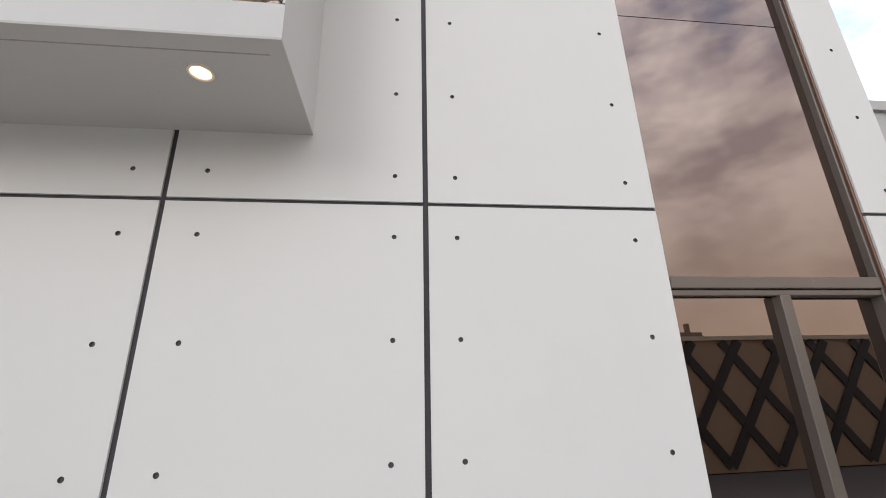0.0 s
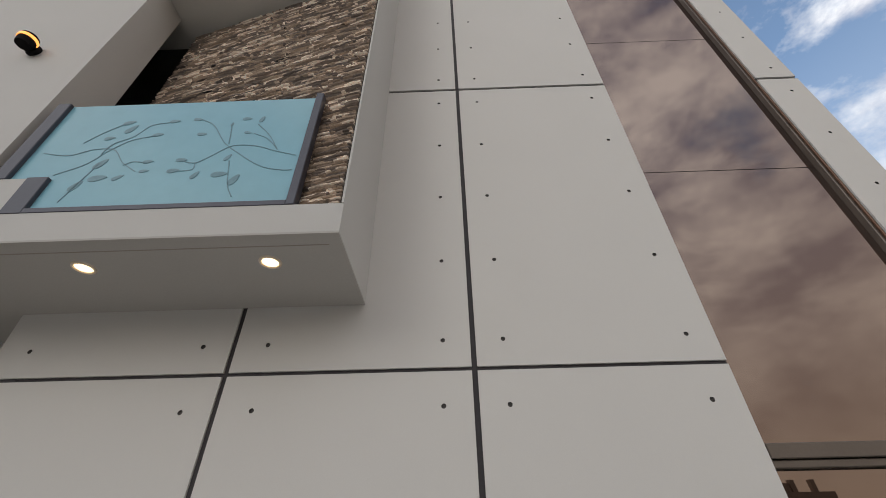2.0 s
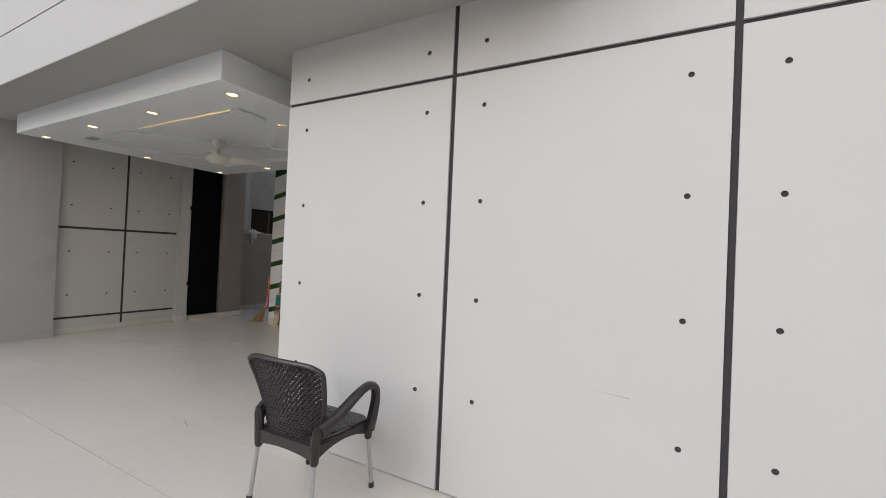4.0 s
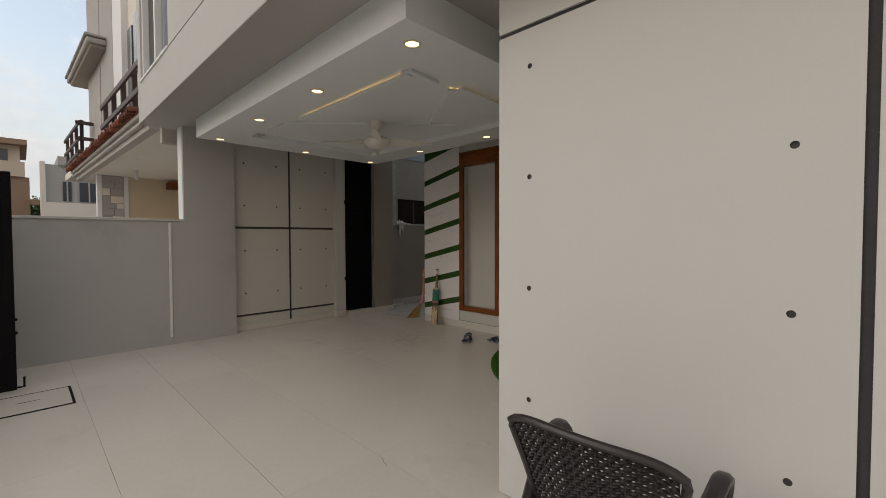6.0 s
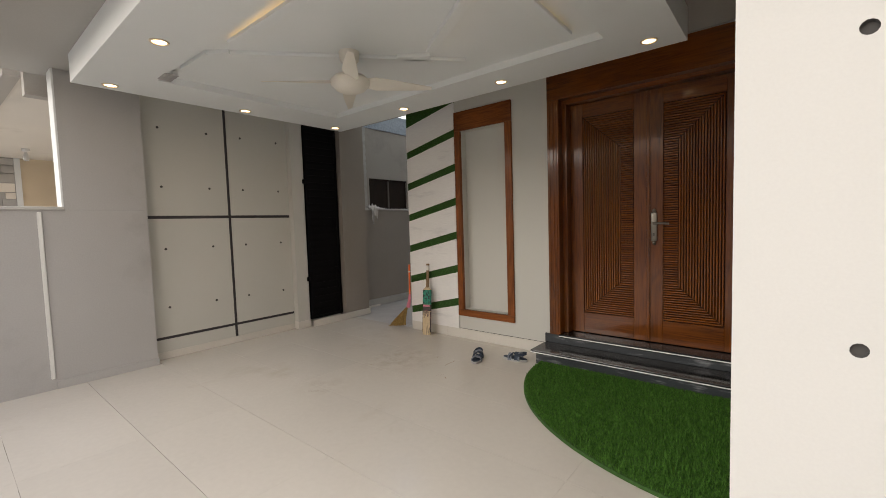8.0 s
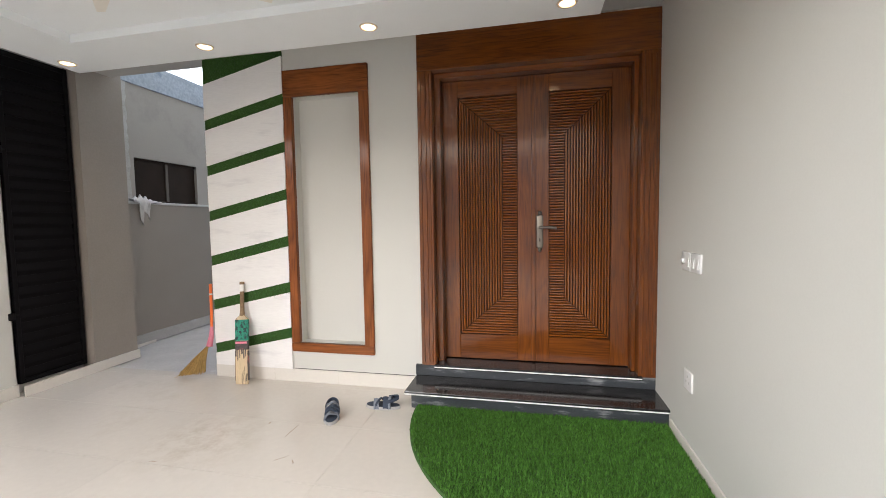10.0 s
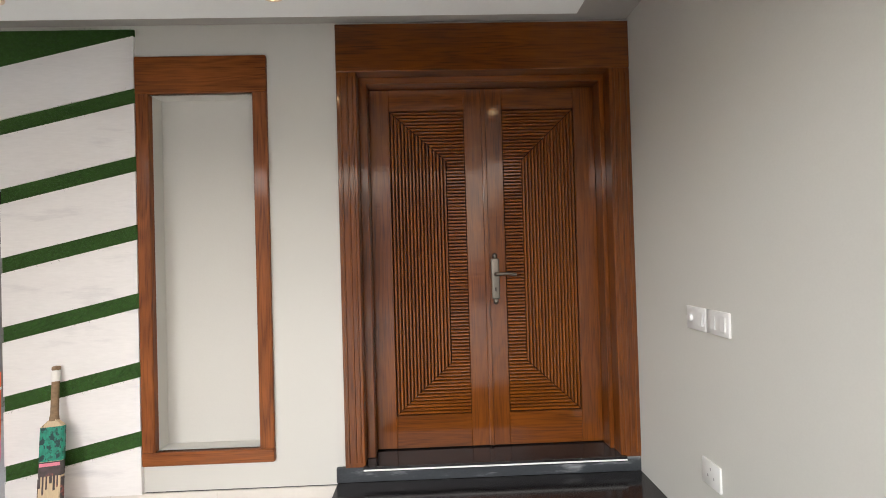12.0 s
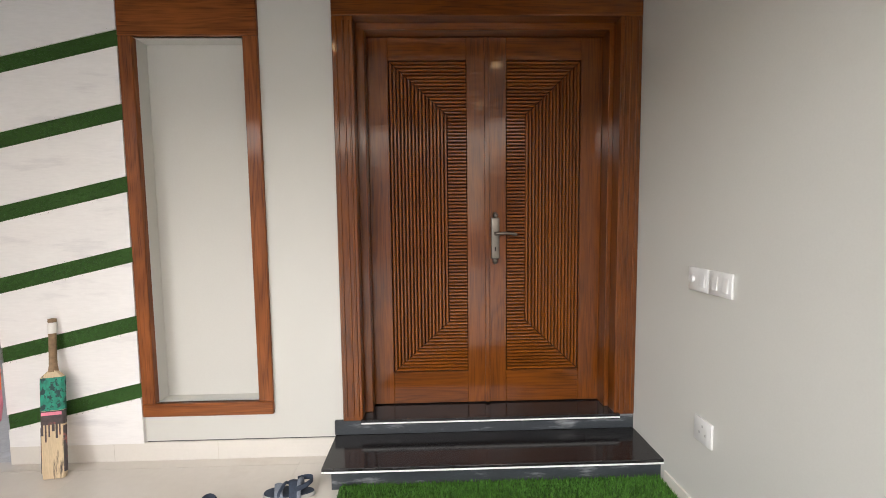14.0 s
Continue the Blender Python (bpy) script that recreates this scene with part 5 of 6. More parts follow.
bm = bmesh.new()
for i in range(27):
    v = 0.035 + 0.925 * i / 26
    prev = None
    for k in range(69):
        u = -0.95 + 1.90 * k / 68
        c = back_point(u, v)
        off = 0.0055 * math.sin(k * math.pi / 2 + (i % 2) * math.pi)
        cur = [bm.verts.new((c.x, c.y + off + 0.001, c.z - 0.0072)), bm.verts.new((c.x, c.y + off - 0.0055, c.z)), bm.verts.new((c.x, c.y + off + 0.001, c.z + 0.0072)), bm.verts.new((c.x, c.y + off + 0.004, c.z))]
        if prev:
            for q in range(4):
                bm.faces.new((prev[q], cur[q], cur[(q + 1) % 4], prev[(q + 1) % 4]))
        prev = cur
for k in range(13):
    u = -0.9 + 1.8 * k / 12
    tube(bm, [back_point(u, v) for v in (0.02, 0.25, 0.5, 0.75, 0.96)], 0.0045, 6)
weave = part("woven_back", bm, PLASTIC, ch, "dark woven-look backrest with small gaps")
weave["kind"] = "stuff"
bm = bmesh.new()
rim = [back_point(-1, v / 8) for v in range(9)] + [back_point(-1 + k / 5, 1.0) for k in range(1, 11)] + [back_point(1, 1 - v / 8) for v in range(1, 9)]
tube(bm, smoothline(rim, 2), 0.0135, 8)
part("back_frame", bm, PLASTIC, ch, smooth=True)
for s in (-1, 1):
    bm = bmesh.new()
    pts = smoothline([(0.222 * s, -0.165, 0.47), (0.250 * s, -0.08, 0.515), (0.276 * s, 0.06, 0.605), (0.285 * s, 0.15, 0.635), (0.283 * s, 0.215, 0.60), (0.270 * s, 0.235, 0.50), (0.245 * s, 0.225, 0.345)], 5)
    prev = None
    for i, p in enumerate(pts):
        d = (pts[min(i + 1, len(pts) - 1)] - pts[max(i - 1, 0)]).normalized()
        side = Vector((1, 0, 0))
        up = side.cross(d).normalized()
        deep = 0.020 + 0.018 * max(0.0, 1 - i / 12) + 0.016 * max(0.0, (i - 22) / 8)
        cur = [bm.verts.new(p + a * side * 0.026 + b * up * deep) for a, b in ((-1, -0.4), (-0.6, -1), (0.6, -1), (1, -0.4), (1, 0.5), (0.5, 1), (-0.5, 1), (-1, 0.5))]
        if prev:
            for q in range(8):
                bm.faces.new((prev[q], cur[q], cur[(q + 1) % 8], prev[(q + 1) % 8]))
        else:
            bm.faces.new(cur)
        prev = cur
    bm.faces.new(prev)
    part("armrest", bm, PLASTIC, ch, smooth=True)
    bm = bmesh.new()
    tube(bm, smoothline([(0.203 * s, -0.170, 0.31), (0.208 * s, -0.172, 0.40), (0.222 * s, -0.170, 0.50)], 4), 0.026, 8, [0.8] + [1.0] * 7 + [0.7])
    part("arm_base", bm, PLASTIC, ch, smooth=True)
for sx, sy in ((-1, -1), (1, -1), (-1, 1), (1, 1)):
    bm = bmesh.new()
    half, ly = (0.205, -0.170) if sy < 0 else (0.235, 0.225)
    tube(bm, [(half * sx, ly, 0.37), ((half + 0.018) * sx, ly + 0.032 * sy, 0.02)], 0.0125, 12)
    lg = part("leg", bm, LEGMETAL, ch, "grey metal tube leg", True)
    bm = bmesh.new()
    lathe(bm, [(0.014, 0.0), (0.0165, 0.004), (0.0165, 0.03), (0.013, 0.032)], ((half + 0.019) * sx, ly + 0.033 * sy, 0), 12)
    part("foot_cap", bm, PLASTIC, lg, "black foot cap", True)
    bm = bmesh.new()
    lathe(bm, [(0.0155, 0.295), (0.022, 0.305), (0.026, 0.385)], ((half + 0.002) * sx, ly + 0.003 * sy, 0), 12)
    part("socket", bm, PLASTIC, lg, smooth=True)

# cricket bat leaning on the marble
bat = thing("cricket_bat", "worn wooden cricket bat with green sticker leaning on the marble", "cricket bat", at=(-6.575, 5.505, 0.0))
bat.matrix_world = pose(-6.575, 5.495, 0.004, -7.8, -3.0, 4) @ Matrix.Diagonal((1.17, 1.1, 1.045, 1))


def bat_section(bm, z0, z1, grow, steps=6):
    prev = None
    for i in range(steps + 1):
        z = z0 + (z1 - z0) * i / steps
        sh = 1.0
        if z > 0.53:
            sh = max(0.22, 1 - ((z - 0.53) / 0.045) ** 2 * 0.78)
        toe = 0.92 if z < 0.012 else 1.0
        w, t = (0.053 + grow) * sh * toe, (0.018 + grow) * max(sh, 0.75)
        ring = [(-w, -t * 0.6), (-w * 0.9, -t), (w * 0.9, -t), (w, -t * 0.6), (w * 0.95, t * 0.3), (0, t * 1.35), (-w * 0.95, t * 0.3)]
        cur = [bm.verts.new((x, y, z)) for x, y in ring]
        if prev:
            for q in range(7):
                bm.faces.new((prev[q], cur[q], cur[(q + 1) % 7], prev[(q + 1) % 7]))
        else:
            bm.faces.new(cur)
        prev = cur
    bm.faces.new(prev)


bm = bmesh.new()
bat_section(bm, 0.0, 0.575, 0.0, 16)
part("blade", bm, WILLOW, bat, "scuffed pale willow blade", True)
bm = bmesh.new()
bat_section(bm, 0.36, 0.535, 0.0012)
part("sticker", bm, GREENFOIL, bat, "torn green sticker", True)
bm = bmesh.new()
bat_section(bm, 0.285, 0.358, 0.0010)
part("label_band", bm, DARKFOIL, bat, "dark worn label band", True)
rng = random.Random(9)
for k in range(6):
    xa = -0.047 + 0.016 * k
    part("worn_print", boxbm(xa, xa + rng.uniform(0.006, 0.012), -0.0192, -0.0178, 0.285 - rng.uniform(0.03, 0.10), 0.286), DARKFOIL, bat, "dark running print marks")
part("red_band", boxbm(-0.046, 0.046, -0.0196, -0.0188, 0.335, 0.352), PINK, bat, "faded red label edge")
bm = bmesh.new()
tube(bm, [(0, 0, 0.565), (0, 0, 0.60), (0, 0, 0.70), (0, 0, 0.775)], 0.0165, 12, (1.25, 1.0, 0.95, 0.95))
part("handle", bm, GRIP, bat, "brown wrapped handle", True)
bm = bmesh.new()
lathe(bm, [(0.0165, 0.772), (0.0185, 0.778), (0.0185, 0.822), (0.015, 0.83), (0.0, 0.832)], sides=14)
part("grip_end", bm, GRIP_TIP, bat, "white taped grip end", True)
bm = bmesh.new()
lathe(bm, [(0.0, 0.8315), (0.0165, 0.8318), (0.018, 0.838), (0.017, 0.852), (0.0, 0.856)], sides=14)
part("grip_cap", bm, GRIP, bat, "dark worn cap", True)
for sx in (-1, 1):
    part("edge_wear", boxbm(0.0505 * sx - 0.0035, 0.0505 * sx + 0.0035, -0.0165, 0.004, 0.03, 0.275, 0.002, 1), DARKFOIL, bat, "dark scuffed blade edge")

# straw broom standing behind the marble edge
br = thing("broom", "straw broom with orange and pink plastic handle", "broom", at=(0, 0, 0))
bm = bmesh.new()
tube(bm, [(-6.966, 5.62, 0.86), (-6.968, 5.618, 0.60), (-6.970, 5.615, 0.46)], 0.0125, 10)
part("handle", bm, ORANGE, br, "orange plastic handle", True)
bm = bmesh.new()
tube(bm, [(-6.970, 5.615, 0.47), (-6.975, 5.61, 0.38), (-6.992, 5.60, 0.29)], 0.021, 10, (0.7, 1.0, 1.35))
part("sleeve", bm, PINK, br, "pink and violet plastic sleeve", True)
bm = bmesh.new()
lathe(bm, [(0.0145, 0.76), (0.0145, 0.775)], (-6.967, 5.619, 0), 10)
part("band", bm, GRIP_TIP, br)
rng = random.Random(21)
bm = bmesh.new()
for k in range(420):
    a = rng.uniform(-1, 1)
    b = rng.uniform(-1, 1)
    p0 = Vector((-6.990 + 0.024 * a, 5.60 + 0.014 * b, 0.31 + 0.02 * a))
    ln = rng.uniform(0.80, 1.0)
    p2 = Vector((-7.165 - 0.125 * a, 5.55 - 0.03 * a + 0.03 * b, 0.008 + 0.03 * (0.5 - a * 0.5)))
    p2 = p0 + (p2 - p0) * ln
    pm = (p0 + p2) / 2 + Vector((0.012 * a, 0.008 * b, 0.012))
    w = Vector((0.0018, 0.0012, 0.0))
    prev = None
    for p in (p0, pm, p2):
        cur = (bm.verts.new(p - w), bm.verts.new(p + w), bm.verts.new(p + Vector((0, -0.0022, 0.001))))
        if prev:
            for q in range(3):
                bm.faces.new((prev[q], cur[q], cur[(q + 1) % 3], prev[(q + 1) % 3]))
        prev = cur
o = part("bristles", bm, STRAW, br, "splayed yellow-brown straw bristles")
o["kind"] = "stuff"


def sandal(x, y, rz):
    """Open sandal: contoured sole, footbed, three straps and a heel strap."""
    sd = thing("sandal", "worn navy and grey strap sandal lying on the tiles", "sandal", "pair of sandals", (x, y, 0.0), rz)
    n = 26
    pts = []
    for k in range(n):
        a = 2 * math.pi * k / n
        ly = 0.135 * math.sin(a)
        lx = 0.050 * math.cos(a) * (1.0 + 0.16 * math.sin(a)) + 0.006 * math.sin(a)
        pts.append((lx, ly))
    bm = bmesh.new()
    slab_outline(bm, pts, 0.001, 0.024)
    bmesh.ops.bevel(bm, geom=bm.edges[:], offset=0.005, segments=2, affect='EDGES')
    part("sole", bm, SOLE, sd, "grey rubber sole", True)
    bm = bmesh.new()
    slab_outline(bm, [(px * 0.9, py * 0.95) for px, py in pts], 0.022, 0.028)
    part("footbed", bm, SANDAL, sd)
    for yy, h, w, m, skew in ((0.052, 0.048, 0.020, SANDAL_GREY, 0.012), (0.022, 0.058, 0.008, SANDAL, -0.020), (-0.022, 0.070, 0.021, SANDAL, 0.010), (-0.058, 0.078, 0.010, SANDAL_GREY, 0.0)):
        bm = bmesh.new()
        prev = None
        for k in range(13):
            a = math.pi * k / 12
            cx, cz = 0.052 * math.cos(a), 0.012 + h * math.sin(a) ** 0.8
            yo = yy + skew * math.cos(a)
            cz += 0.004 * math.sin(5 * a + 30 * yy)
            cur = [bm.verts.new((cx, yo - w, cz)), bm.verts.new((cx * 1.04, yo, cz + 0.004)), bm.verts.new((cx, yo + w, cz)), bm.verts.new((cx * 0.88, yo + w, cz - 0.007)), bm.verts.new((cx * 0.88, yo - w, cz - 0.007))]
            if prev:
                for q in range(5):
                    bm.faces.new((prev[q], cur[q], cur[(q + 1) % 5], prev[(q + 1) % 5]))
            prev = cur
        part("strap", bm, m, sd, smooth=True)
    bm = bmesh.new()
    prev = None
    for k in range(15):
        a = math.pi + math.pi * k / 14
        cx, cy = 0.049 * math.cos(a), -0.035 + 0.088 * math.sin(a)
        z = 0.062 + 0.022 * math.sin(a - math.pi)
        cur = [bm.verts.new((cx, cy, z - 0.013)), bm.verts.new((cx, cy, z + 0.013)), bm.verts.new((cx * 0.93, cy * 0.97, z + 0.013)), bm.verts.new((cx * 0.93, cy * 0.97, z - 0.013))]
        if prev:
            for q in range(4):
                bm.faces.new((prev[q], cur[q], cur[(q + 1) % 4], prev[(q + 1) % 4]))
        prev = cur
    part("heel_strap", bm, SANDAL, sd, smooth=True)
    return sd


sandal(-5.505, 5.06, 203)
sandal(-5.195, 5.275, 95)


def plate(name, label, y0, y1, z0, z1, rockers):
    """A white wall plate on the porch side wall."""
    t = thing(name, label, "switch" if rockers else "socket", at=(XR, 0, 0))
    part("cover", boxbm(-0.012, 0.0, y0, y1, z0, z1, 0.004, 2), WHITE_PLASTIC, t, smooth=True)
    for a, b in rockers:
        bm = boxbm(-0.019, -0.011, a, b, z0 + 0.022, z1 - 0.022, 0.002, 1)
        for v in bm.verts:
            if v.co.z > (z0 + z1) / 2 and v.co.x < -0.015:
                v.co.x = -0.0135
        part("rocker", bm, WHITE_PLASTIC, t)
    return t


sw = plate("switch_plate", "white double wall switch with rockers and a knob", 4.975, 5.112, 1.088, 1.196, ((4.992, 5.022),))
bm = bmesh.new()
lathe(bm, [(0.017, 0), (0.015, 0.012), (0.0, 0.013)], sides=16)
bmesh.ops.rotate(bm, matrix=Euler((0, radians(-90), 0)).to_matrix(), verts=bm.verts[:])
bmesh.ops.translate(bm, vec=(-0.012, 5.080, 1.142), verts=bm.verts[:])
part("knob", bm, WHITE_PLASTIC, sw, smooth=True)
plate("switch_plate", "white single wall switch plate beside another", 4.828, 4.968, 1.090, 1.196, ((4.846, 4.876), (4.91, 4.94)))
so = plate("socket_plate", "small white wall socket near the floor", 4.915, 5.035, 0.398, 0.512, ())
for dy, dz in ((0, 0.022), (-0.02, -0.012), (0.02, -0.012)):
    part("pin_hole", boxbm(-0.0128, -0.0115, 4.971 + dy, 4.979 + dy, 0.45 + dz, 0.462 + dz), OUTWALL, so)


# ---------------------------------------------------------------- neighbours and street
def window(parent, x0, x1, y, z0, z1, depth=0.05, m=WINDARK):
    w = part("window", boxbm(x0, x1, y - 0.01, y + 0.02, z0, z1), m, parent, "dark window")
    for a, b, c, d in ((x0 - 0.05, x0, z0 - 0.05, z1 + 0.05), (x1, x1 + 0.05, z0 - 0.05, z1 + 0.05), (x0, x1, z0 - 0.05, z0), (x0, x1, z1, z1 + 0.05)):
        part("frame", boxbm(a, b, y - depth, y + 0.02, c, d), CREAMLIGHT, w)


nb = thing("neighbour_house", "cream neighbouring house with tiled balcony edge and dark wooden rails", "house", at=(0, 0, 0))
# unseen pale floor, added to brighten the porch soffit from below
part("bounce_floor", boxbm(-16.2, -8.45, -2.0, 6.3, -0.1, 0.02), SKIRT, nb, "unseen pale forecourt that bounces light up to the soffit")
part("porch_roof", boxbm(-16.3, -8.75, 2.05, 6.5, 2.95, 3.1), CREAMLIGHT, nb, "pale porch soffit")
part("porch_beam", boxbm(-16.3, -8.75, 1.93, 2.05, 2.90, 3.12), BEAMGREY, nb, "pale moulded beam")
part("beam_moulding", boxbm(-16.34, -8.75, 1.865, 1.93, 2.985, 3.04, 0.012, 2), BEAMGREY, nb)
part("beam_moulding", boxbm(-16.38, -8.75, 1.83, 1.93, 3.06, 3.12, 0.012, 2), BEAMGREY, nb)
part("side_beam", boxbm(-8.75, -8.62, 2.05, 5.8, 2.72, 3.1), BEAMGREY, nb)
part("back_wall", boxbm(-16.2, -8.75, 6.3, 6.5, 0, 2.95), CREAM, nb, "cream back wall of the porch")
part("end_wall", boxbm(-15.2, -15.0, 2.79, 6.3, 0, 2.95), CREAM, nb, "cream end wall of the porch")
part("white_post", boxbm(-15.15, -14.97, 2.17, 2.26, 0, 2.95), GYPSUM, nb, "white porch post")
part("white_post", boxbm(-15.15, -14.97, 2.70, 2.79, 0, 2.95), GYPSUM, nb, "white porch post")
post = part("stone_post", boxbm(-15.15, -15.0, 2.26, 2.70, 0, 2.95), FARGREY, nb, "post faced with grey stone slabs")
rng = random.Random(31)
zz = 1.25
while zz < 2.9:
    hh = rng.uniform(0.12, 0.22)
    cut = rng.uniform(2.38, 2.58)
    for ya, yb in ((2.27, cut - 0.008), (cut + 0.008, 2.69)):
        part("stone", boxbm(-15.0, -14.985 + rng.uniform(0, 0.015), ya, yb, zz, min(zz + hh - 0.016, 2.93)), rng.choice((FARGREY, CREAMLIGHT, ALLEY)), post)
    zz += hh
part("carton", boxbm(-14.9, -14.72, 2.62, 2.86, 1.50, 1.62), GRIP, nb, "brown box on the porch wall")
part("carton_ledge", boxbm(-14.95, -14.7, 2.3, 2.9, 1.42, 1.50), TAUPE, nb)
part("upper_wall", boxbm(-15.9, -9.2, 2.22, 5.6, 3.1, 9.4), CREAMLIGHT, nb, "pale upper wall")
part("stone_facing", boxbm(-15.88, -14.2, 2.17, 2.22, 3.1, 8.6), ALLEY, nb, "rough grey stone facing")
part("roof_eave", boxbm(-17.0, -14.4, 1.75, 3.0, 8.6, 8.75), TAUPE, nb, "brown roof eave")
part("upper_pier", boxbm(-14.0, -12.6, 2.16, 2.22, 3.1, 9.2), FARGREY, nb, "unpainted grey pier")
part("upper_fin", boxbm(-12.3, -11.5, 2.12, 2.22, 3.1, 9.4), GYPSUM, nb, "white painted fin")
part("roof_slab", boxbm(-14.9, -9.2, 1.9, 5.6, 9.4, 9.6), CREAMLIGHT, nb)
part("canopy", boxbm(-16.7, -13.3, 1.90, 2.9, 5.43, 5.50, 0.02, 1), TAUPE, nb, "projecting window canopy")
part("canopy_edge", boxbm(-16.76, -13.24, 1.84, 2.9, 5.50, 5.62, 0.02, 1), BEAMGREY, nb)
part("canopy_edge", boxbm(-16.80, -13.2, 1.80, 2.9, 5.62, 5.67, 0.01, 1), FARGREY, nb)
part("rear_wing", boxbm(-17.3, -14.2, 2.75, 5.6, 3.1, 5.56), CREAMLIGHT, nb, "pale upper wall")
part("opening", boxbm(-10.9, -10.2, 2.19, 2.23, 4.3, 5.3), WINDARK, nb, "dark upper window")
part("opening", boxbm(-11.4, -11.05, 2.19, 2.23, 3.3, 5.2), WINDARK, nb, "dark upper door")
bm = bmesh.new()
prof = [(math.cos(math.pi * k / 6), math.sin(math.pi * k / 6)) for k in range(7)]
rings = []
for yy, zz, rr in ((-0.15, -0.08, 0.080), (0.08, -0.03, 0.066)):
    rings.append([bm.verts.new((rr * c, yy, zz + rr * s)) for c, s in prof] + [bm.verts.new((rr * 0.78 * c, yy, zz + rr * 0.78 * s)) for c, s in reversed(prof)])
for k in range(14):
    bm.faces.new((rings[0][k], rings[0][(k + 1) % 14], rings[1][(k + 1) % 14], rings[1][k]))
for k in range(6):
    bm.faces.new((rings[0][k], rings[0][k + 1], rings[0][12 - k], rings[0][13 - k]))
tile_mesh = finish("roof_tile", bm, TERRA)
rng = random.Random(12)
for k in range(42):
    o = new("roof_tile", tile_mesh)
    o.parent = nb
    o.matrix_local = pose(-16.3 + 0.180 * k, 1.88 + rng.uniform(-0.015, 0.015), 3.195 + rng.uniform(-0.008, 0.008), 0, 0, rng.uniform(-2, 2))
part("tile_bed", boxbm(-16.3, -8.75, 1.83, 2.3, 3.12, 3.16), TERRA_BED, nb)
part("balcony_floor", boxbm(-18.4, -15.3, 1.90, 2.75, 3.08, 3.26), CREAMLIGHT, nb)


def timber_rail(a, b, z, n, heights, tall):
    """Timber rail from a to b: square posts with level planks on their outer side."""
    a, b = Vector(a), Vector(b)
    along_x = abs(b.x - a.x) > abs(b.y - a.y)
    for k in range(n + 1):
        p = a.lerp(b, k / n)
        part("rail_post", boxbm(p.x - 0.035, p.x + 0.035, p.y - 0.035, p.y + 0.035, z, z + tall, 0.006, 1), RAILWOOD, nb)
    for h in heights:
        if along_x:
            part("rail_bar", boxbm(min(a.x, b.x) - 0.12, max(a.x, b.x) + 0.12, a.y - 0.075, a.y - 0.036, z + h, z + h + 0.085, 0.006, 1), RAILWOOD, nb)
        else:
            part("rail_bar", boxbm(a.x + 0.036, a.x + 0.075, min(a.y, b.y) - 0.12, max(a.y, b.y) + 0.05, z + h, z + h + 0.085, 0.006, 1), RAILWOOD, nb)


nb.matrix_world = pose(-16.3, 1.95, 0, 0, 0, 1.7) @ pose(16.3, -1.95, 0)     # the plot line is not quite parallel
timber_rail((-15.3, 1.95), (-18.2, 1.95), 3.30, 3, (0.16, 0.48, 0.86), 0.98)
timber_rail((-15.3, 1.95), (-15.3, 2.70), 3.30, 2, (0.16, 0.48, 0.86), 0.98)
timber_rail((-12.2, 1.97), (-8.95, 1.97), 3.14, 4, (0.36, 0.74), 0.90)
for x, y in ((-11.4, 3.1), (-13.6, 2.7)):
    bm = bmesh.new()
    lathe(bm, [(0.0, -0.22), (0.035, -0.21), (0.05, -0.16), (0.03, -0.10), (0.02, -0.06), (0.055, -0.04), (0.06, 0.0)], (x, y, 2.95), 14)
    part("porch_bulb", bm, WHITE_PLASTIC, nb, "white porch bulb holder", True)
part("timber_bracket", boxbm(-15.0, -14.6, 3.62, 3.92, 2.70, 2.88), WOOD_FH, nb, "brown timber bracket")

fh = thing("far_house", "flat-roofed brown and beige house down the street", "house", at=(-30, 0.72, 0))
part("wall", boxbm(-5, 0, -6, 0.5, -0.3, 4.3), FARBROWN, fh, "brown lower wall")
part("upper_wall", boxbm(-5, -0.3, -5.7, 0.2, 4.3, 5.8), FARWALL, fh)
part("cornice", boxbm(-5.3, 0.2, -6.2, 0.45, 5.8, 6.05), FARBROWN, fh)
part("band", boxbm(-5.1, 0.15, -6.1, 0.35, 4.3, 5.0), FARWALL, fh, "beige balcony parapet")
part("ledge", boxbm(-0.6, 0.3, 0.5, 1.0, 3.0, 3.25), FARBROWN, fh)
for y in (-2.4, -1.35, -0.25):
    part("window", boxbm(-0.31, -0.26, y - 0.5, y + 0.05, 5.05, 5.6), WINDARK, fh)
gh = thing("grey_house", "pale grey house beyond the neighbour with dark windows", "house", at=(-22, 1.5, 0))
part("wall", boxbm(-4, 0, 0.0, 6, -0.3, 4.0), FARGREY, gh)
part("parapet", boxbm(-4.1, 0.1, 0.35, 6, 4.0, 4.3), FARGREY, gh)
part("side_fin", boxbm(-0.2, 0.25, -0.12, 0.02, -0.3, 4.05), CREAMLIGHT, gh)
part("lower_band", boxbm(0.0, 0.3, 0.02, 6, -0.3, 2.65), CREAMLIGHT, gh, "pale lower storey")
for y0, y1 in ((0.47, 0.70), (0.92, 1.45)):
    w = part("window", boxbm(-0.02, 0.04, y0, y1, 2.72, 3.42), WINDARK, gh)
    part("mullion", boxbm(0.04, 0.07, (y0 + y1) / 2 - 0.02, (y0 + y1) / 2 + 0.02, 2.72, 3.42), BEAMGREY, w)
structure("far_wall_low", boxbm(-29.5, -16, 0.9, 1.1, -0.3, 1.9), FARWALL, "low tan plot wall down the street", "wall")
lp = thing("street_lamp", "thin grey street lamp far down the street", "street lamp", at=(-31.5, 2.0, -0.12))
bm = bmesh.new()
tube(bm, [(0, 0, 0), (0, 0, 4.6)], 0.05, 8, (1, 0.6))
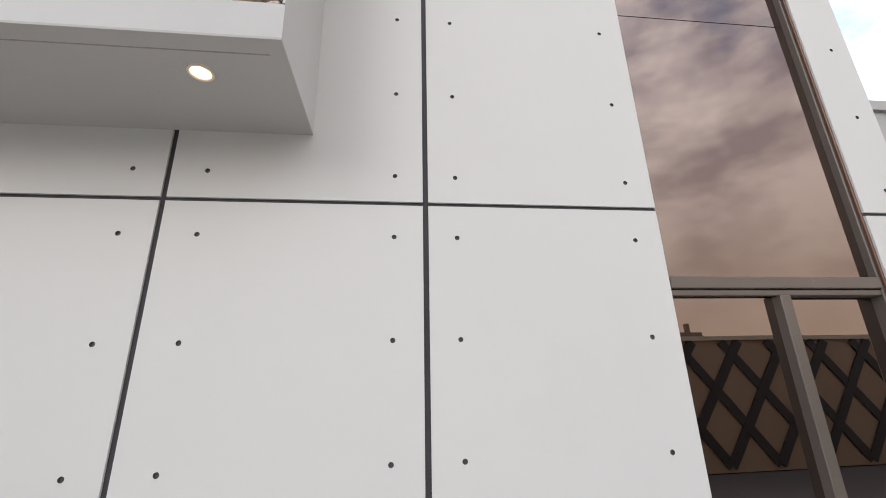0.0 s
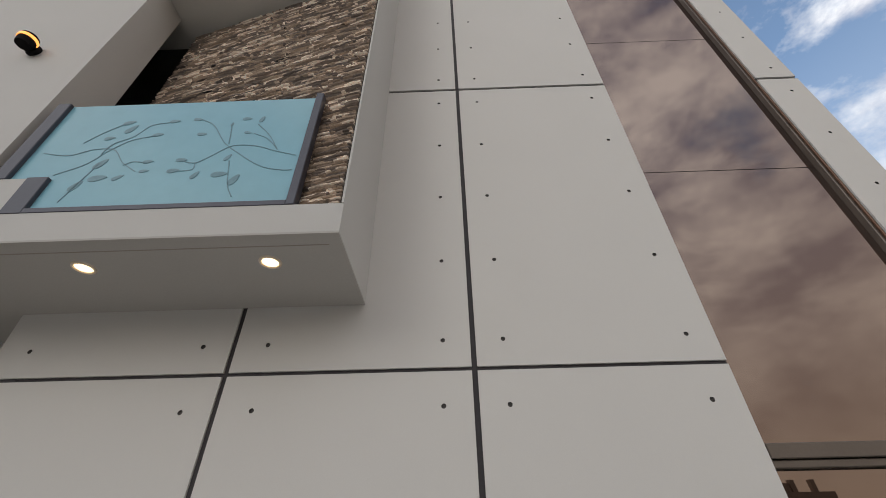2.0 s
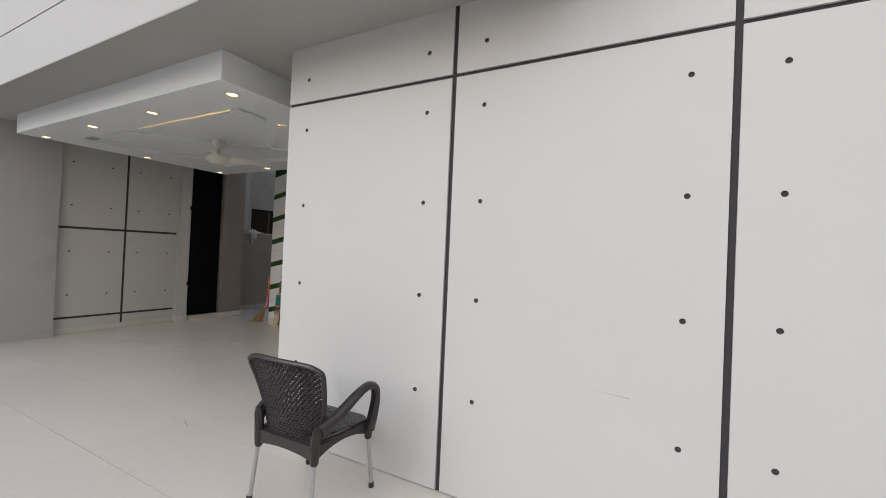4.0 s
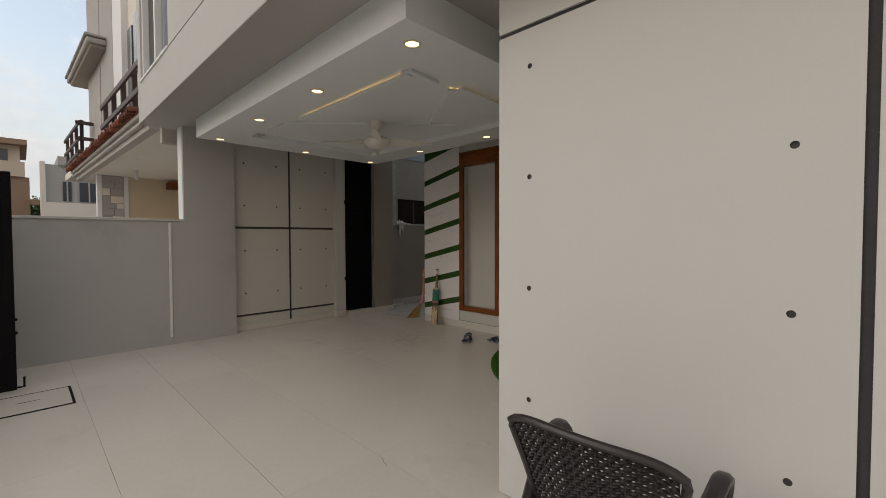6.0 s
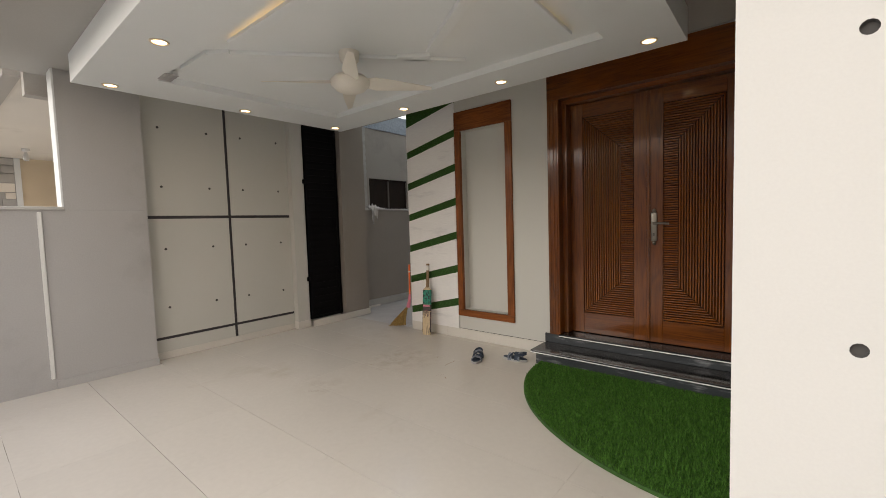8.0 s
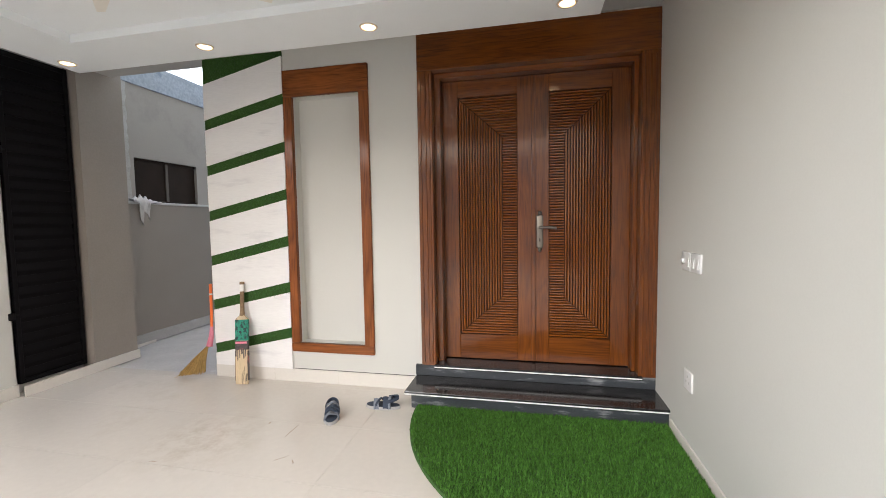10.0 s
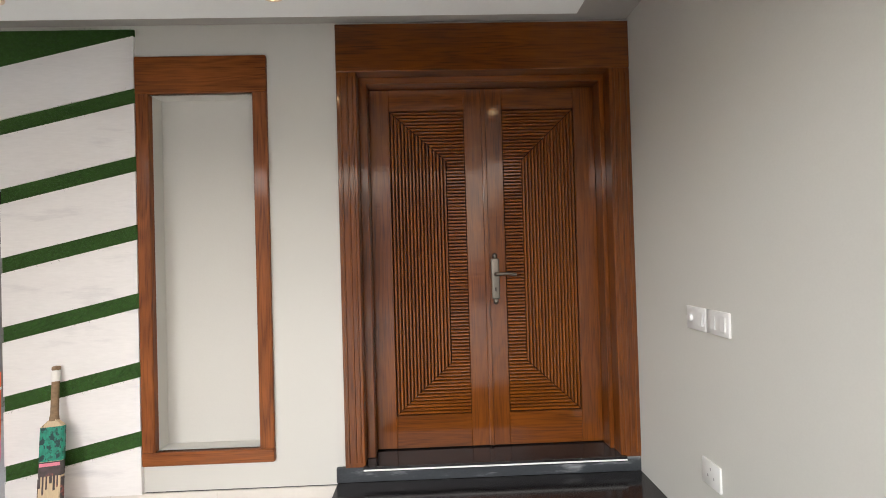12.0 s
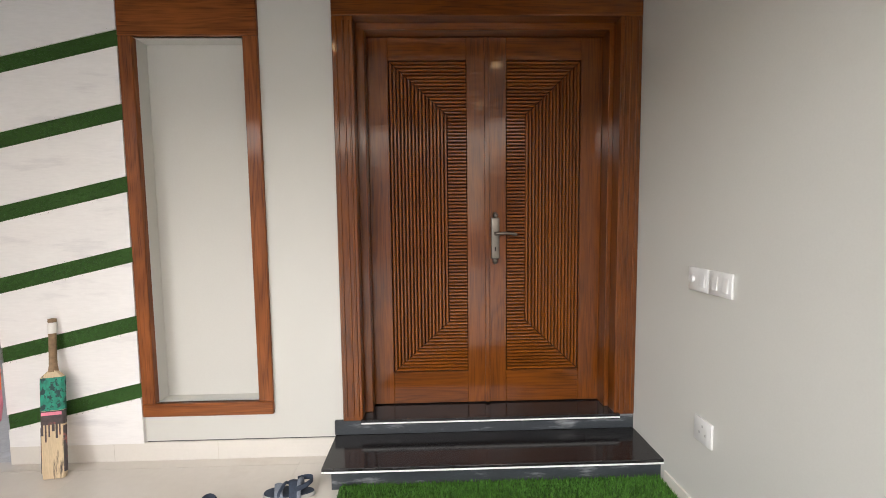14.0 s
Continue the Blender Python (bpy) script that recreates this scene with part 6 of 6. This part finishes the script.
part("pole", bm, BEAMGREY, lp)
part("head", boxbm(-0.1, 0.1, -0.05, 0.35, 4.58, 4.68, 0.02, 1), BEAMGREY, lp)


def tree(x, y, h, seed):
    rng = random.Random(seed)
    t = thing("tree", "leafy green tree far down the street", "tree", at=(x, y, -0.12))
    bm = bmesh.new()
    tube(bm, [(0, 0, 0), (0.05, 0, h * 0.3), (0, 0.05, h * 0.55)], 0.14, 8, (1, 0.8, 0.5))
    ends = []
    for k in range(7):
        a = rng.uniform(0, 6.28)
        e = Vector((math.cos(a) * h * 0.25, math.sin(a) * h * 0.25, h * rng.uniform(0.6, 0.92)))
        tube(bm, [(0, 0, h * 0.42), tuple(e * 0.6 + Vector((0, 0, h * 0.2))), tuple(e)], 0.05, 5, (1, 0.7, 0.3))
        ends.append(e)
    part("trunk", bm, BARK, t)
    v, f = [], []
    for e in ends:
        for _ in range(260):
            c = e + Vector((rng.gauss(0, 1), rng.gauss(0, 1), rng.gauss(0, 0.8))) * h * 0.085
            d1 = Vector((rng.uniform(-1, 1), rng.uniform(-1, 1), rng.uniform(-1, 1))).normalized() * 0.11
            d2 = Vector((rng.uniform(-1, 1), rng.uniform(-1, 1), rng.uniform(-1, 1))).normalized() * 0.07
            b = len(v)
            v += [c - d1, c + d2, c + d1, c - d2]
            f.append((b, b + 1, b + 2, b + 3))
    me = bpy.data.meshes.new("crown")
    me.from_pydata([tuple(p) for p in v], [], f)
    me.materials.append(LEAF)
    o = new("crown", me)
    o.parent = t


tree(-34, 1.75, 3.5, 2)

# boundary across the front lawn with diamond lattice
lw = thing("lattice_wall", "tan front boundary wall with dark diamond lattice bars", "boundary wall", at=(0, -2.5, 0))
part("panel", boxbm(1.5, 14.0, -0.15, 0.0, -0.1, 2.16), LATTICE_BACK, lw)
part("coping", boxbm(1.4, 14.1, -0.2, 0.05, 2.16, 2.24), CREAM, lw)
bm = bmesh.new()
for k in range(-3, 15):
    for s in (-1, 1):
        x0 = 1.5 + 0.95 * k
        lo = Vector((x0, 0.012, 0.0))
        hi = Vector((x0 + s * 1.60, 0.012, 2.14))
        if min(lo.x, hi.x) < 1.5 or max(lo.x, hi.x) > 14.0:
            continue
        d = (hi - lo).normalized()
        nrm = Vector((-d.z, 0, d.x)) * 0.085
        q = [bm.verts.new(p) for p in (lo - nrm, lo + nrm, hi + nrm, hi - nrm)]
        r = [bm.verts.new(p.co + Vector((0, 0.02 + 0.003 * s, 0))) for p in q]
        bm.faces.new(q)
        bm.faces.new(r)
        for i in range(4):
            bm.faces.new((q[i], q[(i + 1) % 4], r[(i + 1) % 4], r[i]))
part("lattice", bm, LATTICE, lw, "dark diagonal lattice bars")
oh = thing("opposite_house", "low house across the street with roof posts", "house", at=(11, -24, 0))
part("wall", boxbm(-3, 4, -6, 0, -0.2, 3.7), TAUPE, oh)
for k in range(4):
    part("roof_post", boxbm(-2.5 + 1.4 * k, -2.2 + 1.4 * k, -0.4, -0.1, 3.7, 4.3), TAUPE, oh)


def row_house(x, y, w, h, wall):
    """A plain low house added out of view across the street to block low sky: wall, parapet, ledge and windows."""
    t = thing("opposite_house", "plain low house added out of view across the street", "house", at=(x, y, 0))
    part("wall", boxbm(0, w, -7, 0, -0.2, h), wall, t)
    part("parapet", boxbm(-0.05, w + 0.05, -0.25, 0.06, h, h + 0.5), wall, t)
    part("ledge", boxbm(0, w, 0, 0.45, h * 0.47, h * 0.5), FARGREY, t)
    k = 1.2
    while k + 1.6 < w:
        window(t, k, k + 1.4, 0.0, h * 0.58, h * 0.58 + 1.2)
        k += 3.1
    return t


# unseen row cuts off horizon light; its gaps shape the door's reflections
row_house(-13.5, -13.0, 6.1, 4.3, TAUPE)
row_house(-6.9, -13.0, 4.1, 4.6, FARGREY)
row_house(-23.5, -13.5, 9.5, 4.5, FARWALL)
row_house(-0.9, -13.0, 7.0, 4.2, FARBROWN)
oh2 = thing("opposite_house", "plain house across the street", "house", at=(22, -26, 0))
part("wall", boxbm(-4, 1.5, -6, 0, -0.2, 4.9), FARBROWN, oh2)
for k in range(4):
    part("roof_post", boxbm(-3.6 + 1.3 * k, -3.3 + 1.3 * k, -0.4, -0.1, 4.9, 5.6), FARBROWN, oh2)
part("roof_tank", boxbm(-1.9, -1.0, -0.9, -0.2, 4.9, 5.45, 0.05, 1), FARBROWN, oh2)
ne = thing("east_neighbour_house", "pale neighbouring house with flat roof", "house", at=(5.64, 4.6, 0))
part("wall", boxbm(0, 7, 0, 8, -0.1, 4.8), FARGREY, ne)
part("parapet", boxbm(-0.02, 7.1, -0.05, 8, 4.8, 4.94), FARGREY, ne)

# ---------------------------------------------------------------- floor tiles
TW, TL, GAP = 1.234, 0.617, 0.0012
tile_data = finish("floor_tile", boxbm(0.0005, TW - 0.0005, GAP, TL - GAP, -0.0085, 0.0), TILE)
for j in range(-7, 8):
    y0 = 1.24 + TL * j
    for i in range(-7, 4):
        x0 = -0.30 + TW * i
        x1, y1 = x0 + TW, y0 + TL
        if x1 > 3.41 or y0 > YB - 0.05 or x1 < -8.5:
            continue
        if y1 > YB + 0.01:
            o = new("floor_tile", finish("floor_tile", boxbm(0.0005, TW - 0.0005, GAP, YB + 0.01 - y0, -0.0085, 0.0), TILE))
        else:
            o = new("floor_tile", tile_data)
        o.parent = floor
        o.location = (x0, y0, 0)

# small marks
scuff = structure("wall_scuff", bmesh.new(), OUTWALL, "thin grey scuff on the wall panel", "mark")
bm = bmesh.new()
pts = smoothline([(-1.00, 0, 0.764), (-0.93, 0, 0.762), (-0.86, 0, 0.757), (-0.79, 0, 0.752)], 5)
prev = None
for i, p in enumerate(pts):
    w = 0.0005 + 0.0030 * (i / len(pts)) ** 2
    cur = (bm.verts.new((p.x, YP - 0.0008, p.z - w)), bm.verts.new((p.x, YP - 0.0008, p.z + w)))
    if prev:
        bm.faces.new((prev[0], cur[0], cur[1], prev[1]))
    prev = cur
bm.to_mesh(scuff.data)
bm.free()
rng = random.Random(17)
for x, y, ln, a in ((-5.56, 4.52, 0.10, 50), (-5.47, 4.50, 0.05, 120), (-6.19, 3.63, 0.14, 35), (-5.683, 4.83, 0.17, 91), (-6.30, 4.35, 0.05, 10), (-3.9, 2.45, 0.12, 160), (-5.9, 4.9, 0.04, 80)):
    bm = bmesh.new()
    d = Vector((math.cos(radians(a)), math.sin(radians(a)), 0))
    n = Vector((-d.y, d.x, 0))
    prev = None
    for k in range(7):
        t = k / 6
        c = Vector((x, y, 0.0004)) + d * ln * (t - 0.5) + n * rng.uniform(-0.004, 0.004)
        w = 0.0028 * math.sin(math.pi * (0.1 + 0.8 * t)) * rng.uniform(0.6, 1.2)
        cur = (bm.verts.new(c - n * w), bm.verts.new(c + n * w))
        if prev:
            bm.faces.new((prev[0], cur[0], cur[1], prev[1]))
        prev = cur
    structure("floor_scuff", bm, GRIP, "small brown dirt mark on the floor tiles", "mark")
